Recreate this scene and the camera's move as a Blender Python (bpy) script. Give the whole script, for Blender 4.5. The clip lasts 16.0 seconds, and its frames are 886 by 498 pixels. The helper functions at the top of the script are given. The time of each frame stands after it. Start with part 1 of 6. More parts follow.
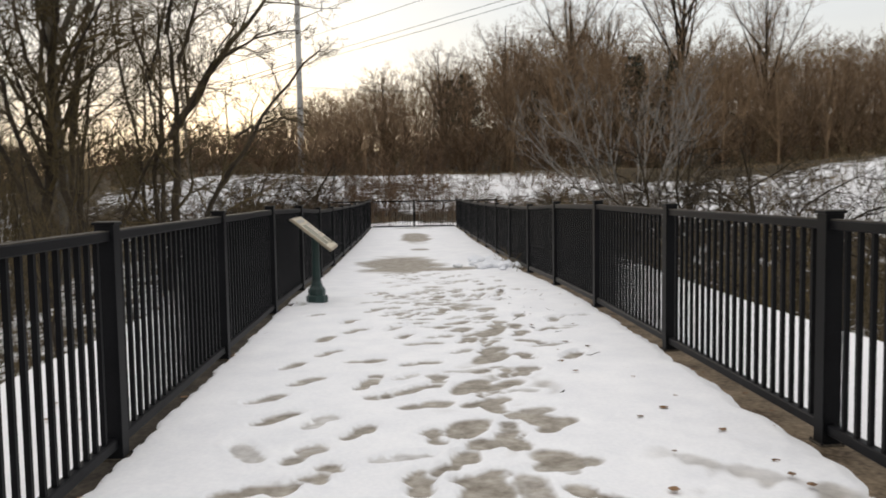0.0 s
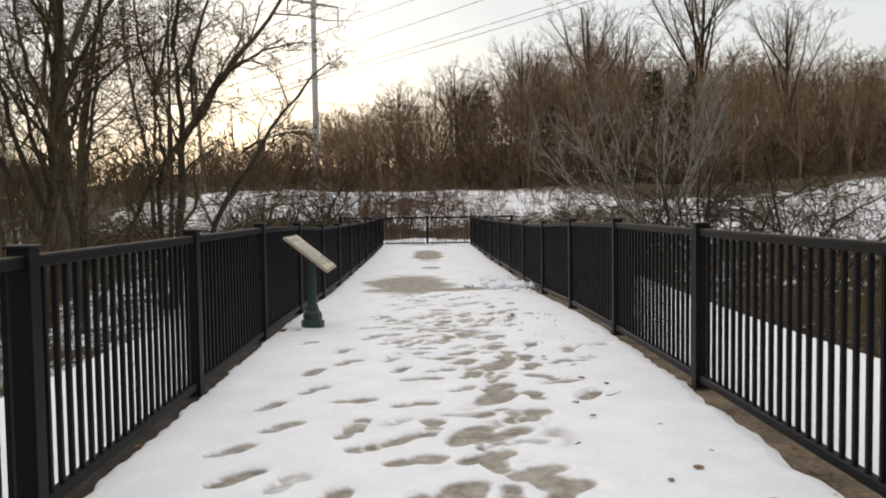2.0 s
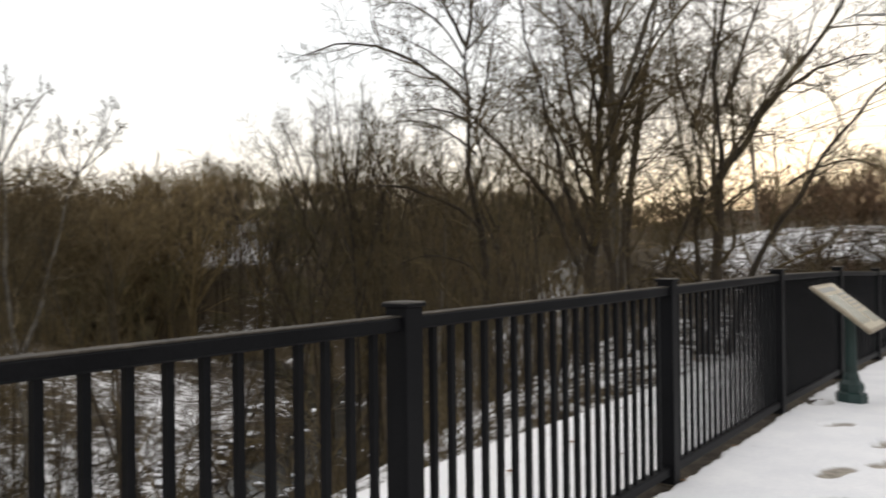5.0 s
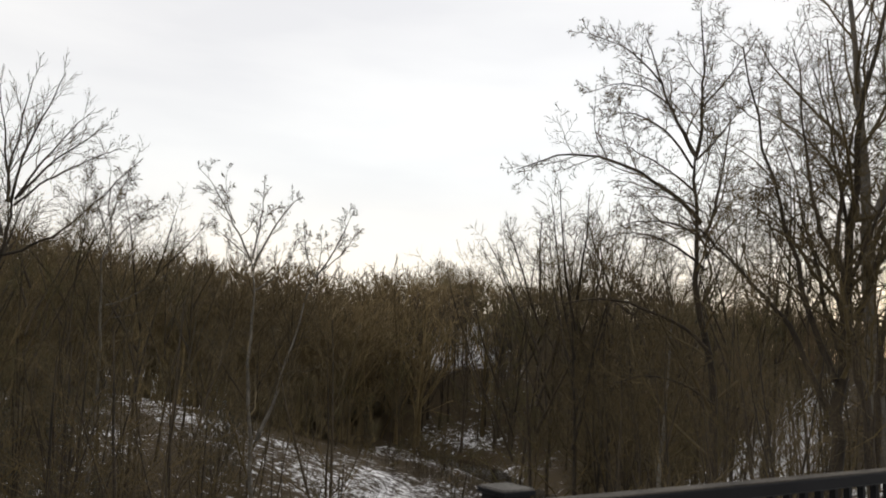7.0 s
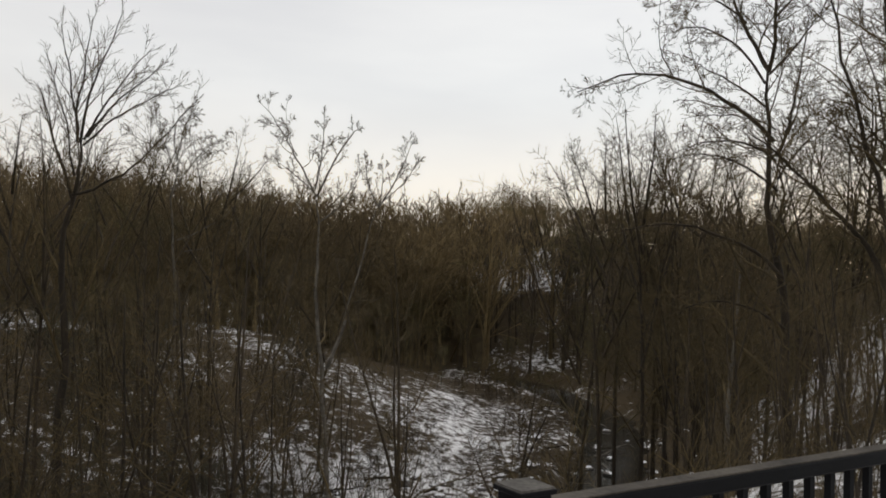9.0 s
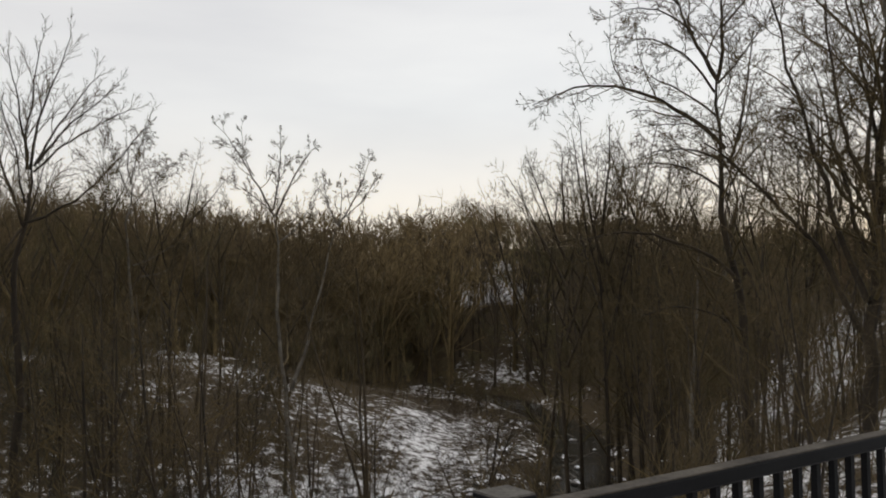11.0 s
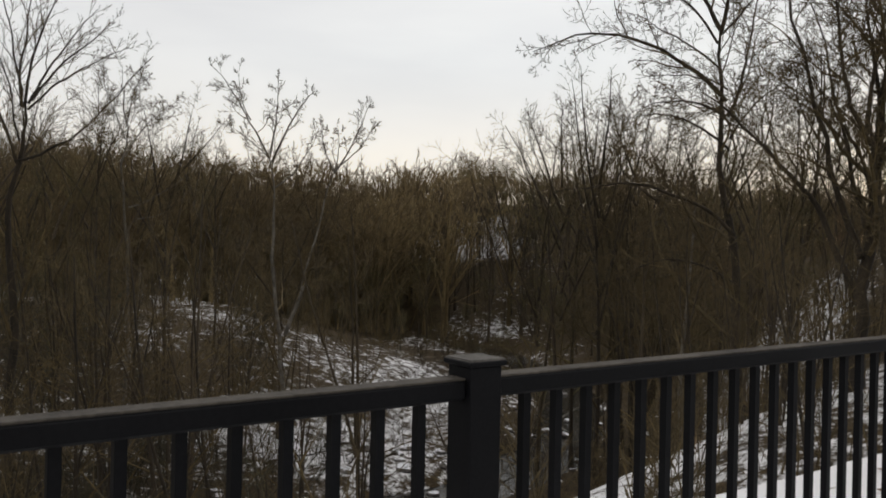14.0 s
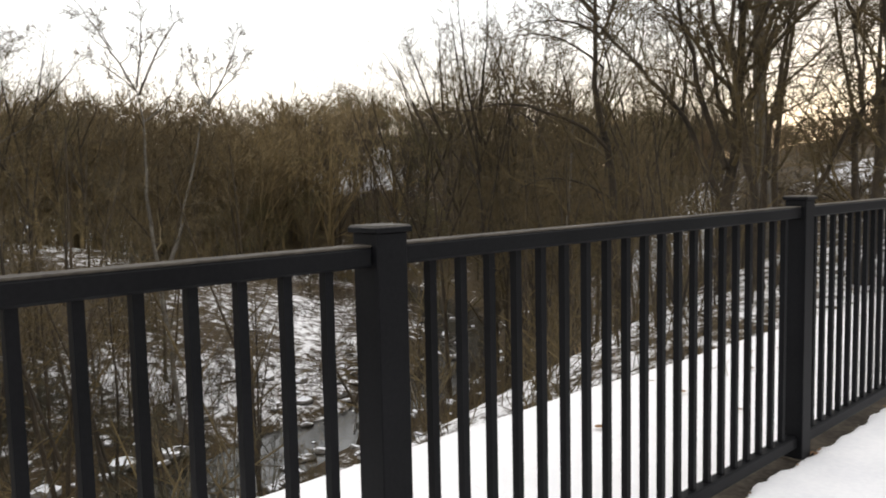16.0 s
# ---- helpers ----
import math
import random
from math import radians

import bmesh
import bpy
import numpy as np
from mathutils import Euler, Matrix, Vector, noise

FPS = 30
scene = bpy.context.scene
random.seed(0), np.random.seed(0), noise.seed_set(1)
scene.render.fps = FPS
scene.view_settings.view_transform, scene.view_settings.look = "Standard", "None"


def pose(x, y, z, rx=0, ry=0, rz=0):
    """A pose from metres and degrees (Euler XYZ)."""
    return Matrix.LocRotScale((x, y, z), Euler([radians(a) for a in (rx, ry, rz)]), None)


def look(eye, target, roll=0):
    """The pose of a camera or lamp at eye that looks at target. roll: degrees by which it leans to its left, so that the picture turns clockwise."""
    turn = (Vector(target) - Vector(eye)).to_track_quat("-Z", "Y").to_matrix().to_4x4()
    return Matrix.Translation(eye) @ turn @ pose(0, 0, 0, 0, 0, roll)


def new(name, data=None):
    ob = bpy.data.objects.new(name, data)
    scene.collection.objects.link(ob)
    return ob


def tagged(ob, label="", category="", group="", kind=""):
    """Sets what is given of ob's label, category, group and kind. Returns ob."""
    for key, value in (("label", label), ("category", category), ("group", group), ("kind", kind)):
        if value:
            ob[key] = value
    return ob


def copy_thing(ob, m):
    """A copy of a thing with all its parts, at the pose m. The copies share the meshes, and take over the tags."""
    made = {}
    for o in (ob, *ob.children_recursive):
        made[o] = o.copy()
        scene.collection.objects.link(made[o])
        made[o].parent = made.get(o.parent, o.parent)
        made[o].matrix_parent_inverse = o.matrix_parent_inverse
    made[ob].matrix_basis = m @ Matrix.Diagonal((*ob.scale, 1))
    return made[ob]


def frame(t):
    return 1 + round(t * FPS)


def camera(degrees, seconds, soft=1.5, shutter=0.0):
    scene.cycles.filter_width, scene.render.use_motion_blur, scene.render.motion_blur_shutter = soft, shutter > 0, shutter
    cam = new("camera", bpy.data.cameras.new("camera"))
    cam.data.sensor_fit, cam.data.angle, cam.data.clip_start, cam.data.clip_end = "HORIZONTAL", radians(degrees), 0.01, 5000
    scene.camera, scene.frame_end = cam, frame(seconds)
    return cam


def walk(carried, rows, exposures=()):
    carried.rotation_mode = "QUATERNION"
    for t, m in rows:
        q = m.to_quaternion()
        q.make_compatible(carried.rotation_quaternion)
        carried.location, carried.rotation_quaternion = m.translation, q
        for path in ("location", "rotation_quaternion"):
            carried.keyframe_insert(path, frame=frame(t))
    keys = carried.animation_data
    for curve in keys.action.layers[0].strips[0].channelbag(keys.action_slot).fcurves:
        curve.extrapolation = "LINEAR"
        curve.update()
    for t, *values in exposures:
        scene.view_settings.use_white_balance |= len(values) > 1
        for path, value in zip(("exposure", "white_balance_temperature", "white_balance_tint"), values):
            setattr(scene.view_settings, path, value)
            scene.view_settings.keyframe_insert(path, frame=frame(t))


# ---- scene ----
cam = camera(57.5, 16.0, soft=1.8, shutter=0.4)
PATH = [
    (0, (-0.186, -3.922, 1.294), (-0.103, -1.929, 1.153), -0.9),
    (0.5, (-0.077, -3.76, 1.299), (-0.087, -1.767, 1.141), -0.4),
    (1, (-0.056, -3.568, 1.289), (-0.056, -1.575, 1.131), -0.9),
    (1.5, (-0.063, -3.356, 1.291), (0.024, -1.362, 1.168), -1.2),
    (2, (-0.035, -3.199, 1.3), (0.007, -1.202, 1.199), -0.8),
    (2.5, (0.048, -3.028, 1.332), (0.036, -1.028, 1.28), -0.8),
    (3, (0.063, -2.821, 1.314), (0.039, -0.823, 1.252), -0.4),
    (3.5, (0.06, -2.565, 1.315), (0.041, -0.566, 1.257), -0.4),
    (4, (0.035, -2.371, 1.301), (-0.219, -0.388, 1.246), -1.6),
    (4.5, (0.093, -2.179, 1.332), (-0.785, -0.383, 1.379), -1.3),
    (5, (0.085, -2.009, 1.34), (-1.115, -0.409, 1.349), -0.7),
    (5.2, (0.093, -1.982, 1.335), (-1.194, -0.451, 1.357), -0.8),
    (7.3, (-0.109, -1.263, 1.578), (-1.702, -0.084, 1.847), 3.2),
    (7.5, (-0.142, -1.223, 1.623), (-1.73, -0.028, 1.847), 3.0),
    (8, (-0.15, -1.178, 1.642), (-1.836, -0.112, 1.789), 3.4),
    (8.5, (-0.139, -1.138, 1.669), (-1.835, -0.079, 1.734), 2.1),
    (10.8, (-0.123, -1.106, 1.656), (-1.769, 0.023, 1.778), -0.4),
    (11, (-0.131, -1.154, 1.657), (-1.766, -0.007, 1.764), -0.3),
    (11.5, (-0.164, -1.123, 1.676), (-1.786, 0.045, 1.728), 0.4),
    (12, (-0.153, -1.098, 1.688), (-1.782, 0.062, 1.737), 0.4),
    (12.5, (-0.139, -1.123, 1.637), (-1.772, 0.025, 1.762), 1.2),
    (13, (-0.169, -1.064, 1.602), (-1.795, 0.097, 1.688), 1.0),
    (13.5, (-0.135, -1.059, 1.501), (-1.757, 0.109, 1.566), 1.1),
    (14, (-0.136, -1.083, 1.435), (-1.769, 0.072, 1.432), 1.2),
    (14.5, (-0.134, -1.08, 1.363), (-1.747, 0.102, 1.355), 1.5),
    (15, (-0.187, -1.06, 1.313), (-1.753, 0.181, 1.213), 0.4),
    (15.5, (-0.179, -1.082, 1.292), (-1.689, 0.219, 1.127), -0.4),
    (16, (-0.174, -1.107, 1.279), (-1.621, 0.263, 1.108), -1.2),
]
EXPOSURE = [(0, -0.02), (4.0, -0.04), (4.6, 0.02), (5.2, 0.04), (7.3, -0.18), (8.0, -0.33), (14.3, -0.36), (15.0, 0.06), (15.5, 0.52), (16, 0.46)]
walk(cam, [(t, look(eye, target, roll)) for t, eye, target, roll in PATH], EXPOSURE)

# ---- world, sun ----
GLOW = Vector((-0.22, 0.975, 0.03)).normalized()   # where the sun went down


def build_world():
    world = bpy.data.worlds.new("winter_evening_sky")
    scene.world = world
    world.use_nodes = True
    nt = world.node_tree
    nt.nodes.clear()
    N, link = nt.nodes.new, nt.links.new
    out, bg = N("ShaderNodeOutputWorld"), N("ShaderNodeBackground")
    co, sep = N("ShaderNodeTexCoord"), N("ShaderNodeSeparateXYZ")
    link(co.outputs["Generated"], sep.inputs[0])
    # high overcast, a little darker overhead, streaked by thin cloud
    stretch = N("ShaderNodeMapping")
    stretch.inputs["Scale"].default_value = (1.3, 1.3, 6.5)
    link(co.outputs["Generated"], stretch.inputs[0])
    cloud = N("ShaderNodeTexNoise")
    cloud.inputs["Scale"].default_value, cloud.inputs["Detail"].default_value = 1.6, 5.0
    cloud.inputs["Roughness"].default_value = 0.5
    link(stretch.outputs[0], cloud.inputs["Vector"])
    grey = N("ShaderNodeValToRGB")
    grey.color_ramp.elements[0].position, grey.color_ramp.elements[1].position = 0.33, 0.66
    grey.color_ramp.elements[0].color = (0.84, 0.805, 0.79, 1)
    grey.color_ramp.elements[1].color = (0.985, 0.945, 0.905, 1)
    link(cloud.outputs["Fac"], grey.inputs[0])
    # warm band low over the horizon, strongest where the sun set
    low = N("ShaderNodeMapRange")
    low.interpolation_type = "SMOOTHSTEP"
    low.inputs[1].default_value, low.inputs[2].default_value = 0.03, 0.24
    low.inputs[3].default_value, low.inputs[4].default_value = 1.0, 0.0
    link(sep.outputs["Z"], low.inputs[0])
    dot = N("ShaderNodeVectorMath")
    dot.operation = "DOT_PRODUCT"
    dot.inputs[1].default_value = GLOW
    link(co.outputs["Generated"], dot.inputs[0])
    near = N("ShaderNodeMapRange")
    near.interpolation_type = "SMOOTHSTEP"
    near.inputs[1].default_value, near.inputs[2].default_value = 0.35, 1.0
    near.inputs[3].default_value, near.inputs[4].default_value = 0.62, 1.0
    link(dot.outputs["Value"], near.inputs[0])
    amount = N("ShaderNodeMath")
    amount.operation = "MULTIPLY"
    link(low.outputs[0], amount.inputs[0]), link(near.outputs[0], amount.inputs[1])
    warm = N("ShaderNodeMix")
    warm.data_type = "RGBA"
    warm.inputs["B"].default_value = (1.0, 0.835, 0.735, 1)
    link(amount.outputs[0], warm.inputs["Factor"]), link(grey.outputs[0], warm.inputs["A"])
    link(warm.outputs["Result"], bg.inputs["Color"])
    # the cloud is thinnest to the west
    lobe = N("ShaderNodeVectorMath")
    lobe.operation = "DOT_PRODUCT"
    lobe.inputs[1].default_value = Vector((-0.85, 0.50, 0.20)).normalized()
    link(co.outputs["Generated"], lobe.inputs[0])
    west = N("ShaderNodeMapRange")
    west.interpolation_type = "SMOOTHSTEP"
    west.inputs[1].default_value, west.inputs[2].default_value = 0.42, 0.96
    west.inputs[3].default_value, west.inputs[4].default_value = SKY_EAST, SKY_WEST
    link(lobe.outputs["Value"], west.inputs[0])
    # and brightest overhead
    high = N("ShaderNodeMapRange")
    high.interpolation_type = "SMOOTHSTEP"
    high.inputs[1].default_value, high.inputs[2].default_value = 0.48, 0.95
    high.inputs[3].default_value, high.inputs[4].default_value = 1.0, SKY_ZENITH
    link(sep.outputs["Z"], high.inputs[0])
    bright = N("ShaderNodeMath")
    bright.operation = "MULTIPLY"
    link(west.outputs[0], bright.inputs[0]), link(high.outputs[0], bright.inputs[1])
    link(bright.outputs[0], bg.inputs["Strength"])
    sky = N("ShaderNodeTexSky")
    sky.sky_type, sky.sun_disc = "NISHITA", False
    sky.dust_density, sky.air_density = 0.3, 1.0
    sky.sun_elevation, sky.sun_rotation = radians(9), math.atan2(GLOW.x, GLOW.y)
    bg2 = N("ShaderNodeBackground")
    bg2.inputs["Strength"].default_value = 0.05
    link(sky.outputs[0], bg2.inputs["Color"])
    both = N("ShaderNodeAddShader")
    link(bg.outputs[0], both.inputs[0]), link(bg2.outputs[0], both.inputs[1])
    link(both.outputs[0], out.inputs["Surface"])


SKY_EAST, SKY_WEST, SKY_ZENITH = 0.71, 1.02, 1.8
build_world()
sun = new("sun", bpy.data.lights.new("sun", "SUN"))
sun.data.energy, sun.data.angle, sun.data.color = 0.5, radians(14), (1.0, 0.86, 0.70)
sun.matrix_world = look(Vector((GLOW.x, GLOW.y, 0.16)) * 50, (0, 0, 0))


# ---- materials ----
def material(name, dark, light, rough=0.8, scale=6.0, fine=60.0, bump=0.3, metal=0.0, spread=0.0, stretch=(1, 1, 1), dist=0.02, island=False, spec=0.5):
    """Two colours mixed by coarse and fine noise, with relief; spread varies the brightness from piece to piece."""
    m = bpy.data.materials.new(name)
    m.use_nodes = True
    nt = m.node_tree
    N, link = nt.nodes.new, nt.links.new
    shader = nt.nodes["Principled BSDF"]
    co, mp = N("ShaderNodeTexCoord"), N("ShaderNodeMapping")
    mp.inputs["Scale"].default_value = stretch
    link(co.outputs["Object"], mp.inputs[0])
    a, b = N("ShaderNodeTexNoise"), N("ShaderNodeTexNoise")
    a.inputs["Scale"].default_value, a.inputs["Detail"].default_value = scale, 4
    b.inputs["Scale"].default_value, b.inputs["Detail"].default_value = fine, 3
    link(mp.outputs[0], a.inputs["Vector"]), link(mp.outputs[0], b.inputs["Vector"])
    mean = N("ShaderNodeMix")
    mean.inputs["Factor"].default_value = 0.4
    link(a.outputs["Fac"], mean.inputs[2]), link(b.outputs["Fac"], mean.inputs[3])
    ramp = N("ShaderNodeValToRGB")
    ramp.color_ramp.elements[0].position, ramp.color_ramp.elements[1].position = 0.36, 0.64
    ramp.color_ramp.elements[0].color, ramp.color_ramp.elements[1].color = (*dark, 1), (*light, 1)
    link(mean.outputs[0], ramp.inputs[0])
    color = ramp.outputs[0]
    if spread:
        if island:
            rnd = N("ShaderNodeNewGeometry").outputs["Random Per Island"]
        else:
            rnd = N("ShaderNodeObjectInfo").outputs["Random"]
        vary, hsv = N("ShaderNodeMapRange"), N("ShaderNodeHueSaturation")
        vary.inputs[3].default_value, vary.inputs[4].default_value = 1 - spread, 1 + spread
        link(rnd, vary.inputs[0]), link(vary.outputs[0], hsv.inputs["Value"]), link(color, hsv.inputs["Color"])
        color = hsv.outputs[0]
    link(color, shader.inputs["Base Color"])
    shader.inputs["Roughness"].default_value, shader.inputs["Metallic"].default_value = rough, metal
    shader.inputs["Specular IOR Level"].default_value = spec
    if bump:
        bp = N("ShaderNodeBump")
        bp.inputs["Strength"].default_value, bp.inputs["Distance"].default_value = bump, dist
        link(mean.outputs[0], bp.inputs["Height"]), link(bp.outputs[0], shader.inputs["Normal"])
    return m


BLACK_PAINT = material("black_painted_steel", (0.0037, 0.0038, 0.0047), (0.0080, 0.0081, 0.0094), rough=0.5, spec=0.11, scale=3, fine=90, bump=0.12, dist=0.002, spread=0.15)
CONCRETE = material("wet_concrete", (0.10, 0.082, 0.058), (0.27, 0.235, 0.185), rough=0.75, spec=0.15, scale=1.6, fine=45, bump=0.25, dist=0.006)
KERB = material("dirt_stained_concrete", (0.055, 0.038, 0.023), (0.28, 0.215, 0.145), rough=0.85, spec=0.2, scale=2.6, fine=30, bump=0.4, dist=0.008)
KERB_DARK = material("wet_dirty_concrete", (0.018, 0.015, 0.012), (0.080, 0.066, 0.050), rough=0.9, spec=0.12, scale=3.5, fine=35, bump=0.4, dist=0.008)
SNOW = material("packed_snow", (0.76, 0.78, 0.82), (0.88, 0.885, 0.90), rough=0.7, scale=2.2, fine=38, bump=0.5, dist=0.012, spec=0.2)
BARK = material("grey_brown_bark", (0.0172, 0.0122, 0.0071), (0.0634, 0.0461, 0.0270), rough=0.9, scale=3, fine=26, bump=0.7, dist=0.02, spread=0.3, stretch=(1, 1, 0.3))
RUSSET = material("russet_shrub_twigs", (0.0513, 0.0283, 0.0135), (0.1411, 0.0817, 0.0393), rough=0.9, scale=1.5, fine=12, bump=0, spread=0.35, island=True)
DARK_BARK = material("dark_wet_bark", (0.0135, 0.0097, 0.0053), (0.0522, 0.0388, 0.0218), rough=0.85, scale=3, fine=26, bump=0.6, dist=0.01, spread=0.3, spec=0.25)
MOSSY = material("mossy_olive_twigs", (0.0415, 0.0333, 0.0106), (0.1220, 0.0993, 0.0337), rough=0.9, scale=0.8, fine=8, bump=0, spread=0.35, island=True)
TWIG = material("brown_twigs", (0.0404, 0.0286, 0.0111), (0.1214, 0.0872, 0.0345), rough=0.9, scale=0.8, fine=8, bump=0, spread=0.35, island=True)
PALE_BARK = material("pale_mottled_bark", (0.055, 0.047, 0.036), (0.19, 0.17, 0.14), rough=0.85, scale=2.2, fine=14, bump=0.4, dist=0.01, spread=0.15)
PALE_TWIG = material("pale_grey_twigs", (0.15, 0.135, 0.118), (0.33, 0.305, 0.275), rough=0.9, scale=1, fine=9, bump=0, spread=0.2, island=True)
THICKET = material("russet_thicket_twigs", (0.0434, 0.0295, 0.0099), (0.1231, 0.0867, 0.0295), rough=0.9, scale=0.25, fine=5, bump=0, spread=0.4, island=True)
WOODS = material("distant_bare_twigs", (0.1244, 0.0807, 0.0455), (0.3132, 0.2104, 0.1225), rough=0.95, scale=0.06, fine=1.2, bump=0, spread=0.4, island=True)
VALLEY_WOODS = material("far_valley_twigs", (0.0846, 0.0593, 0.0263), (0.2130, 0.1545, 0.0708), rough=0.95, scale=0.06, fine=1.2, bump=0, spread=0.4, island=True)
EVERGREEN = material("dark_pine_needles", (0.012, 0.018, 0.011), (0.035, 0.045, 0.026), rough=0.8, scale=2, fine=20, bump=0, spread=0.3, island=True)
STEEL_POLE = material("grey_steel_pole", (0.42, 0.42, 0.42), (0.58, 0.575, 0.57), rough=0.6, scale=0.8, fine=12, bump=0.1, dist=0.01, stretch=(1, 1, 0.25))
POLE_WOOD = material("weathered_pole_wood", (0.14, 0.11, 0.08), (0.30, 0.25, 0.20), rough=0.9, scale=2, fine=20, bump=0.4, stretch=(1, 1, 0.15))
CABLE = material("dark_cable", (0.04, 0.04, 0.04), (0.09, 0.09, 0.09), rough=0.6, bump=0)
GREEN_PAINT = material("dark_green_paint", (0.006, 0.022, 0.020), (0.014, 0.042, 0.038), rough=0.4, scale=5, fine=70, bump=0.1, dist=0.002)
ROCK = material("creek_rock", (0.055, 0.050, 0.045), (0.19, 0.175, 0.155), rough=0.85, scale=2, fine=18, bump=0.6, dist=0.03, spread=0.3)
# black paint again, paler: sky light on the upward faces, put into the colour
RAIL_FACE = material("rail_top_sky_sheen", (0.030, 0.026, 0.022), (0.105, 0.092, 0.075), rough=0.7, spec=0.15, scale=5, fine=60, bump=0.15, dist=0.002)
CAP_FACE = material("cap_top_sky_sheen", (0.04, 0.037, 0.033), (0.14, 0.13, 0.115), rough=0.75, spec=0.2, scale=9, fine=80, bump=0.15, dist=0.002)
CABLE_DARK = material("black_overhead_cable", (0.015, 0.015, 0.016), (0.03, 0.03, 0.03), rough=0.7, bump=0)
OLIVE = material("dark_olive_brush", (0.018, 0.0158, 0.0075), (0.062, 0.053, 0.026), rough=0.9, scale=1.0, fine=9, bump=0, spread=0.4, island=True)
STRAW = material("dry_grass", (0.10, 0.068, 0.034), (0.27, 0.195, 0.105), rough=0.9, scale=2, fine=20, bump=0, spread=0.4, island=True)
LEAF = material("dead_leaves", (0.10, 0.05, 0.022), (0.26, 0.15, 0.07), rough=0.85, scale=20, fine=90, bump=0.2, dist=0.004, spread=0.35, island=True)


def deck_snow_material():
    """Snow that turns to grey, see-through slush where it is trodden thin."""
    m = material("deck_snow", (0.79, 0.795, 0.815), (0.885, 0.885, 0.89), rough=0.65, scale=3.0, fine=42, bump=0.55, dist=0.010, spec=0.07)
    nt = m.node_tree
    N, link = nt.nodes.new, nt.links.new
    shader = nt.nodes["Principled BSDF"]
    clean = shader.inputs["Base Color"].links[0].from_socket
    thin, mix = N("ShaderNodeAttribute"), N("ShaderNodeMix")
    thin.attribute_name = "slush"
    mix.data_type = "RGBA"
    blot, wet = N("ShaderNodeTexNoise"), N("ShaderNodeValToRGB")
    blot.inputs["Scale"].default_value, blot.inputs["Detail"].default_value, blot.inputs["Roughness"].default_value = 7.0, 6, 0.7
    link(N("ShaderNodeTexCoord").outputs["Object"], blot.inputs["Vector"])
    wet.color_ramp.elements[0].position, wet.color_ramp.elements[1].position = 0.35, 0.66
    wet.color_ramp.elements[0].color, wet.color_ramp.elements[1].color = (0.15, 0.124, 0.088, 1), (0.43, 0.39, 0.33, 1)
    link(blot.outputs["Fac"], wet.inputs[0]), link(wet.outputs[0], mix.inputs["B"])
    gloss = N("ShaderNodeMapRange")
    gloss.inputs[3].default_value, gloss.inputs[4].default_value = 0.7, 0.5
    link(thin.outputs["Fac"], gloss.inputs[0]), link(gloss.outputs[0], shader.inputs["Roughness"])
    link(thin.outputs["Fac"], mix.inputs["Factor"]), link(clean, mix.inputs["A"])
    link(mix.outputs["Result"], shader.inputs["Base Color"])
    return m


def ground_material():
    """Snow with litter showing through: scattered in the woods, none on the open ground beside the deck."""
    m = bpy.data.materials.new("snow_over_leaf_litter")
    m.use_nodes = True
    nt = m.node_tree
    N, link = nt.nodes.new, nt.links.new
    shader = nt.nodes["Principled BSDF"]
    co = N("ShaderNodeTexCoord")
    big, mid, fine = (N("ShaderNodeTexNoise") for _ in range(3))
    for node, s, d in ((big, 0.10, 3), (mid, 1.5, 7), (fine, 9, 4)):
        node.inputs["Scale"].default_value, node.inputs["Detail"].default_value = s, d
        link(co.outputs["Object"], node.inputs["Vector"])
    mid.inputs["Roughness"].default_value = 0.80
    cover = N("ShaderNodeAttribute")
    cover.attribute_name = "bareness"
    add = N("ShaderNodeMath")
    add.operation = "MULTIPLY_ADD"
    link(big.outputs["Fac"], add.inputs[0])
    add.inputs[1].default_value = 0.55
    link(mid.outputs["Fac"], add.inputs[2])
    thr = N("ShaderNodeMath")
    thr.operation = "ADD"
    link(add.outputs[0], thr.inputs[0]), link(cover.outputs["Fac"], thr.inputs[1])
    edge = N("ShaderNodeMapRange")
    edge.interpolation_type = "SMOOTHSTEP"
    edge.inputs[1].default_value, edge.inputs[2].default_value = 1.18, 1.30
    link(thr.outputs[0], edge.inputs[0])
    snow, litter, mix = N("ShaderNodeValToRGB"), N("ShaderNodeValToRGB"), N("ShaderNodeMix")
    snow.color_ramp.elements[0].color, snow.color_ramp.elements[1].color = (0.78, 0.78, 0.79, 1), (0.88, 0.87, 0.865, 1)
    litter.color_ramp.elements[0].color, litter.color_ramp.elements[1].color = (0.022, 0.0155, 0.0068, 1), (0.074, 0.051, 0.023, 1)
    litter.color_ramp.elements[0].position, litter.color_ramp.elements[1].position = 0.35, 0.65
    link(mid.outputs["Fac"], snow.inputs[0]), link(fine.outputs["Fac"], litter.inputs[0])
    mix.data_type = "RGBA"
    link(edge.outputs[0], mix.inputs["Factor"]), link(snow.outputs[0], mix.inputs["A"]), link(litter.outputs[0], mix.inputs["B"])
    link(mix.outputs["Result"], shader.inputs["Base Color"])
    shader.inputs["Roughness"].default_value, shader.inputs["Specular IOR Level"].default_value = 0.85, 0.2
    bp = N("ShaderNodeBump")
    bp.inputs["Strength"].default_value, bp.inputs["Distance"].default_value = 0.5, 0.05
    link(fine.outputs["Fac"], bp.inputs["Height"]), link(bp.outputs[0], shader.inputs["Normal"])
    return m


def water_material():
    m = material("dark_creek_water", (0.012, 0.012, 0.010), (0.03, 0.028, 0.022), rough=0.12, scale=1.2, fine=7, bump=0.25, dist=0.03)
    return m


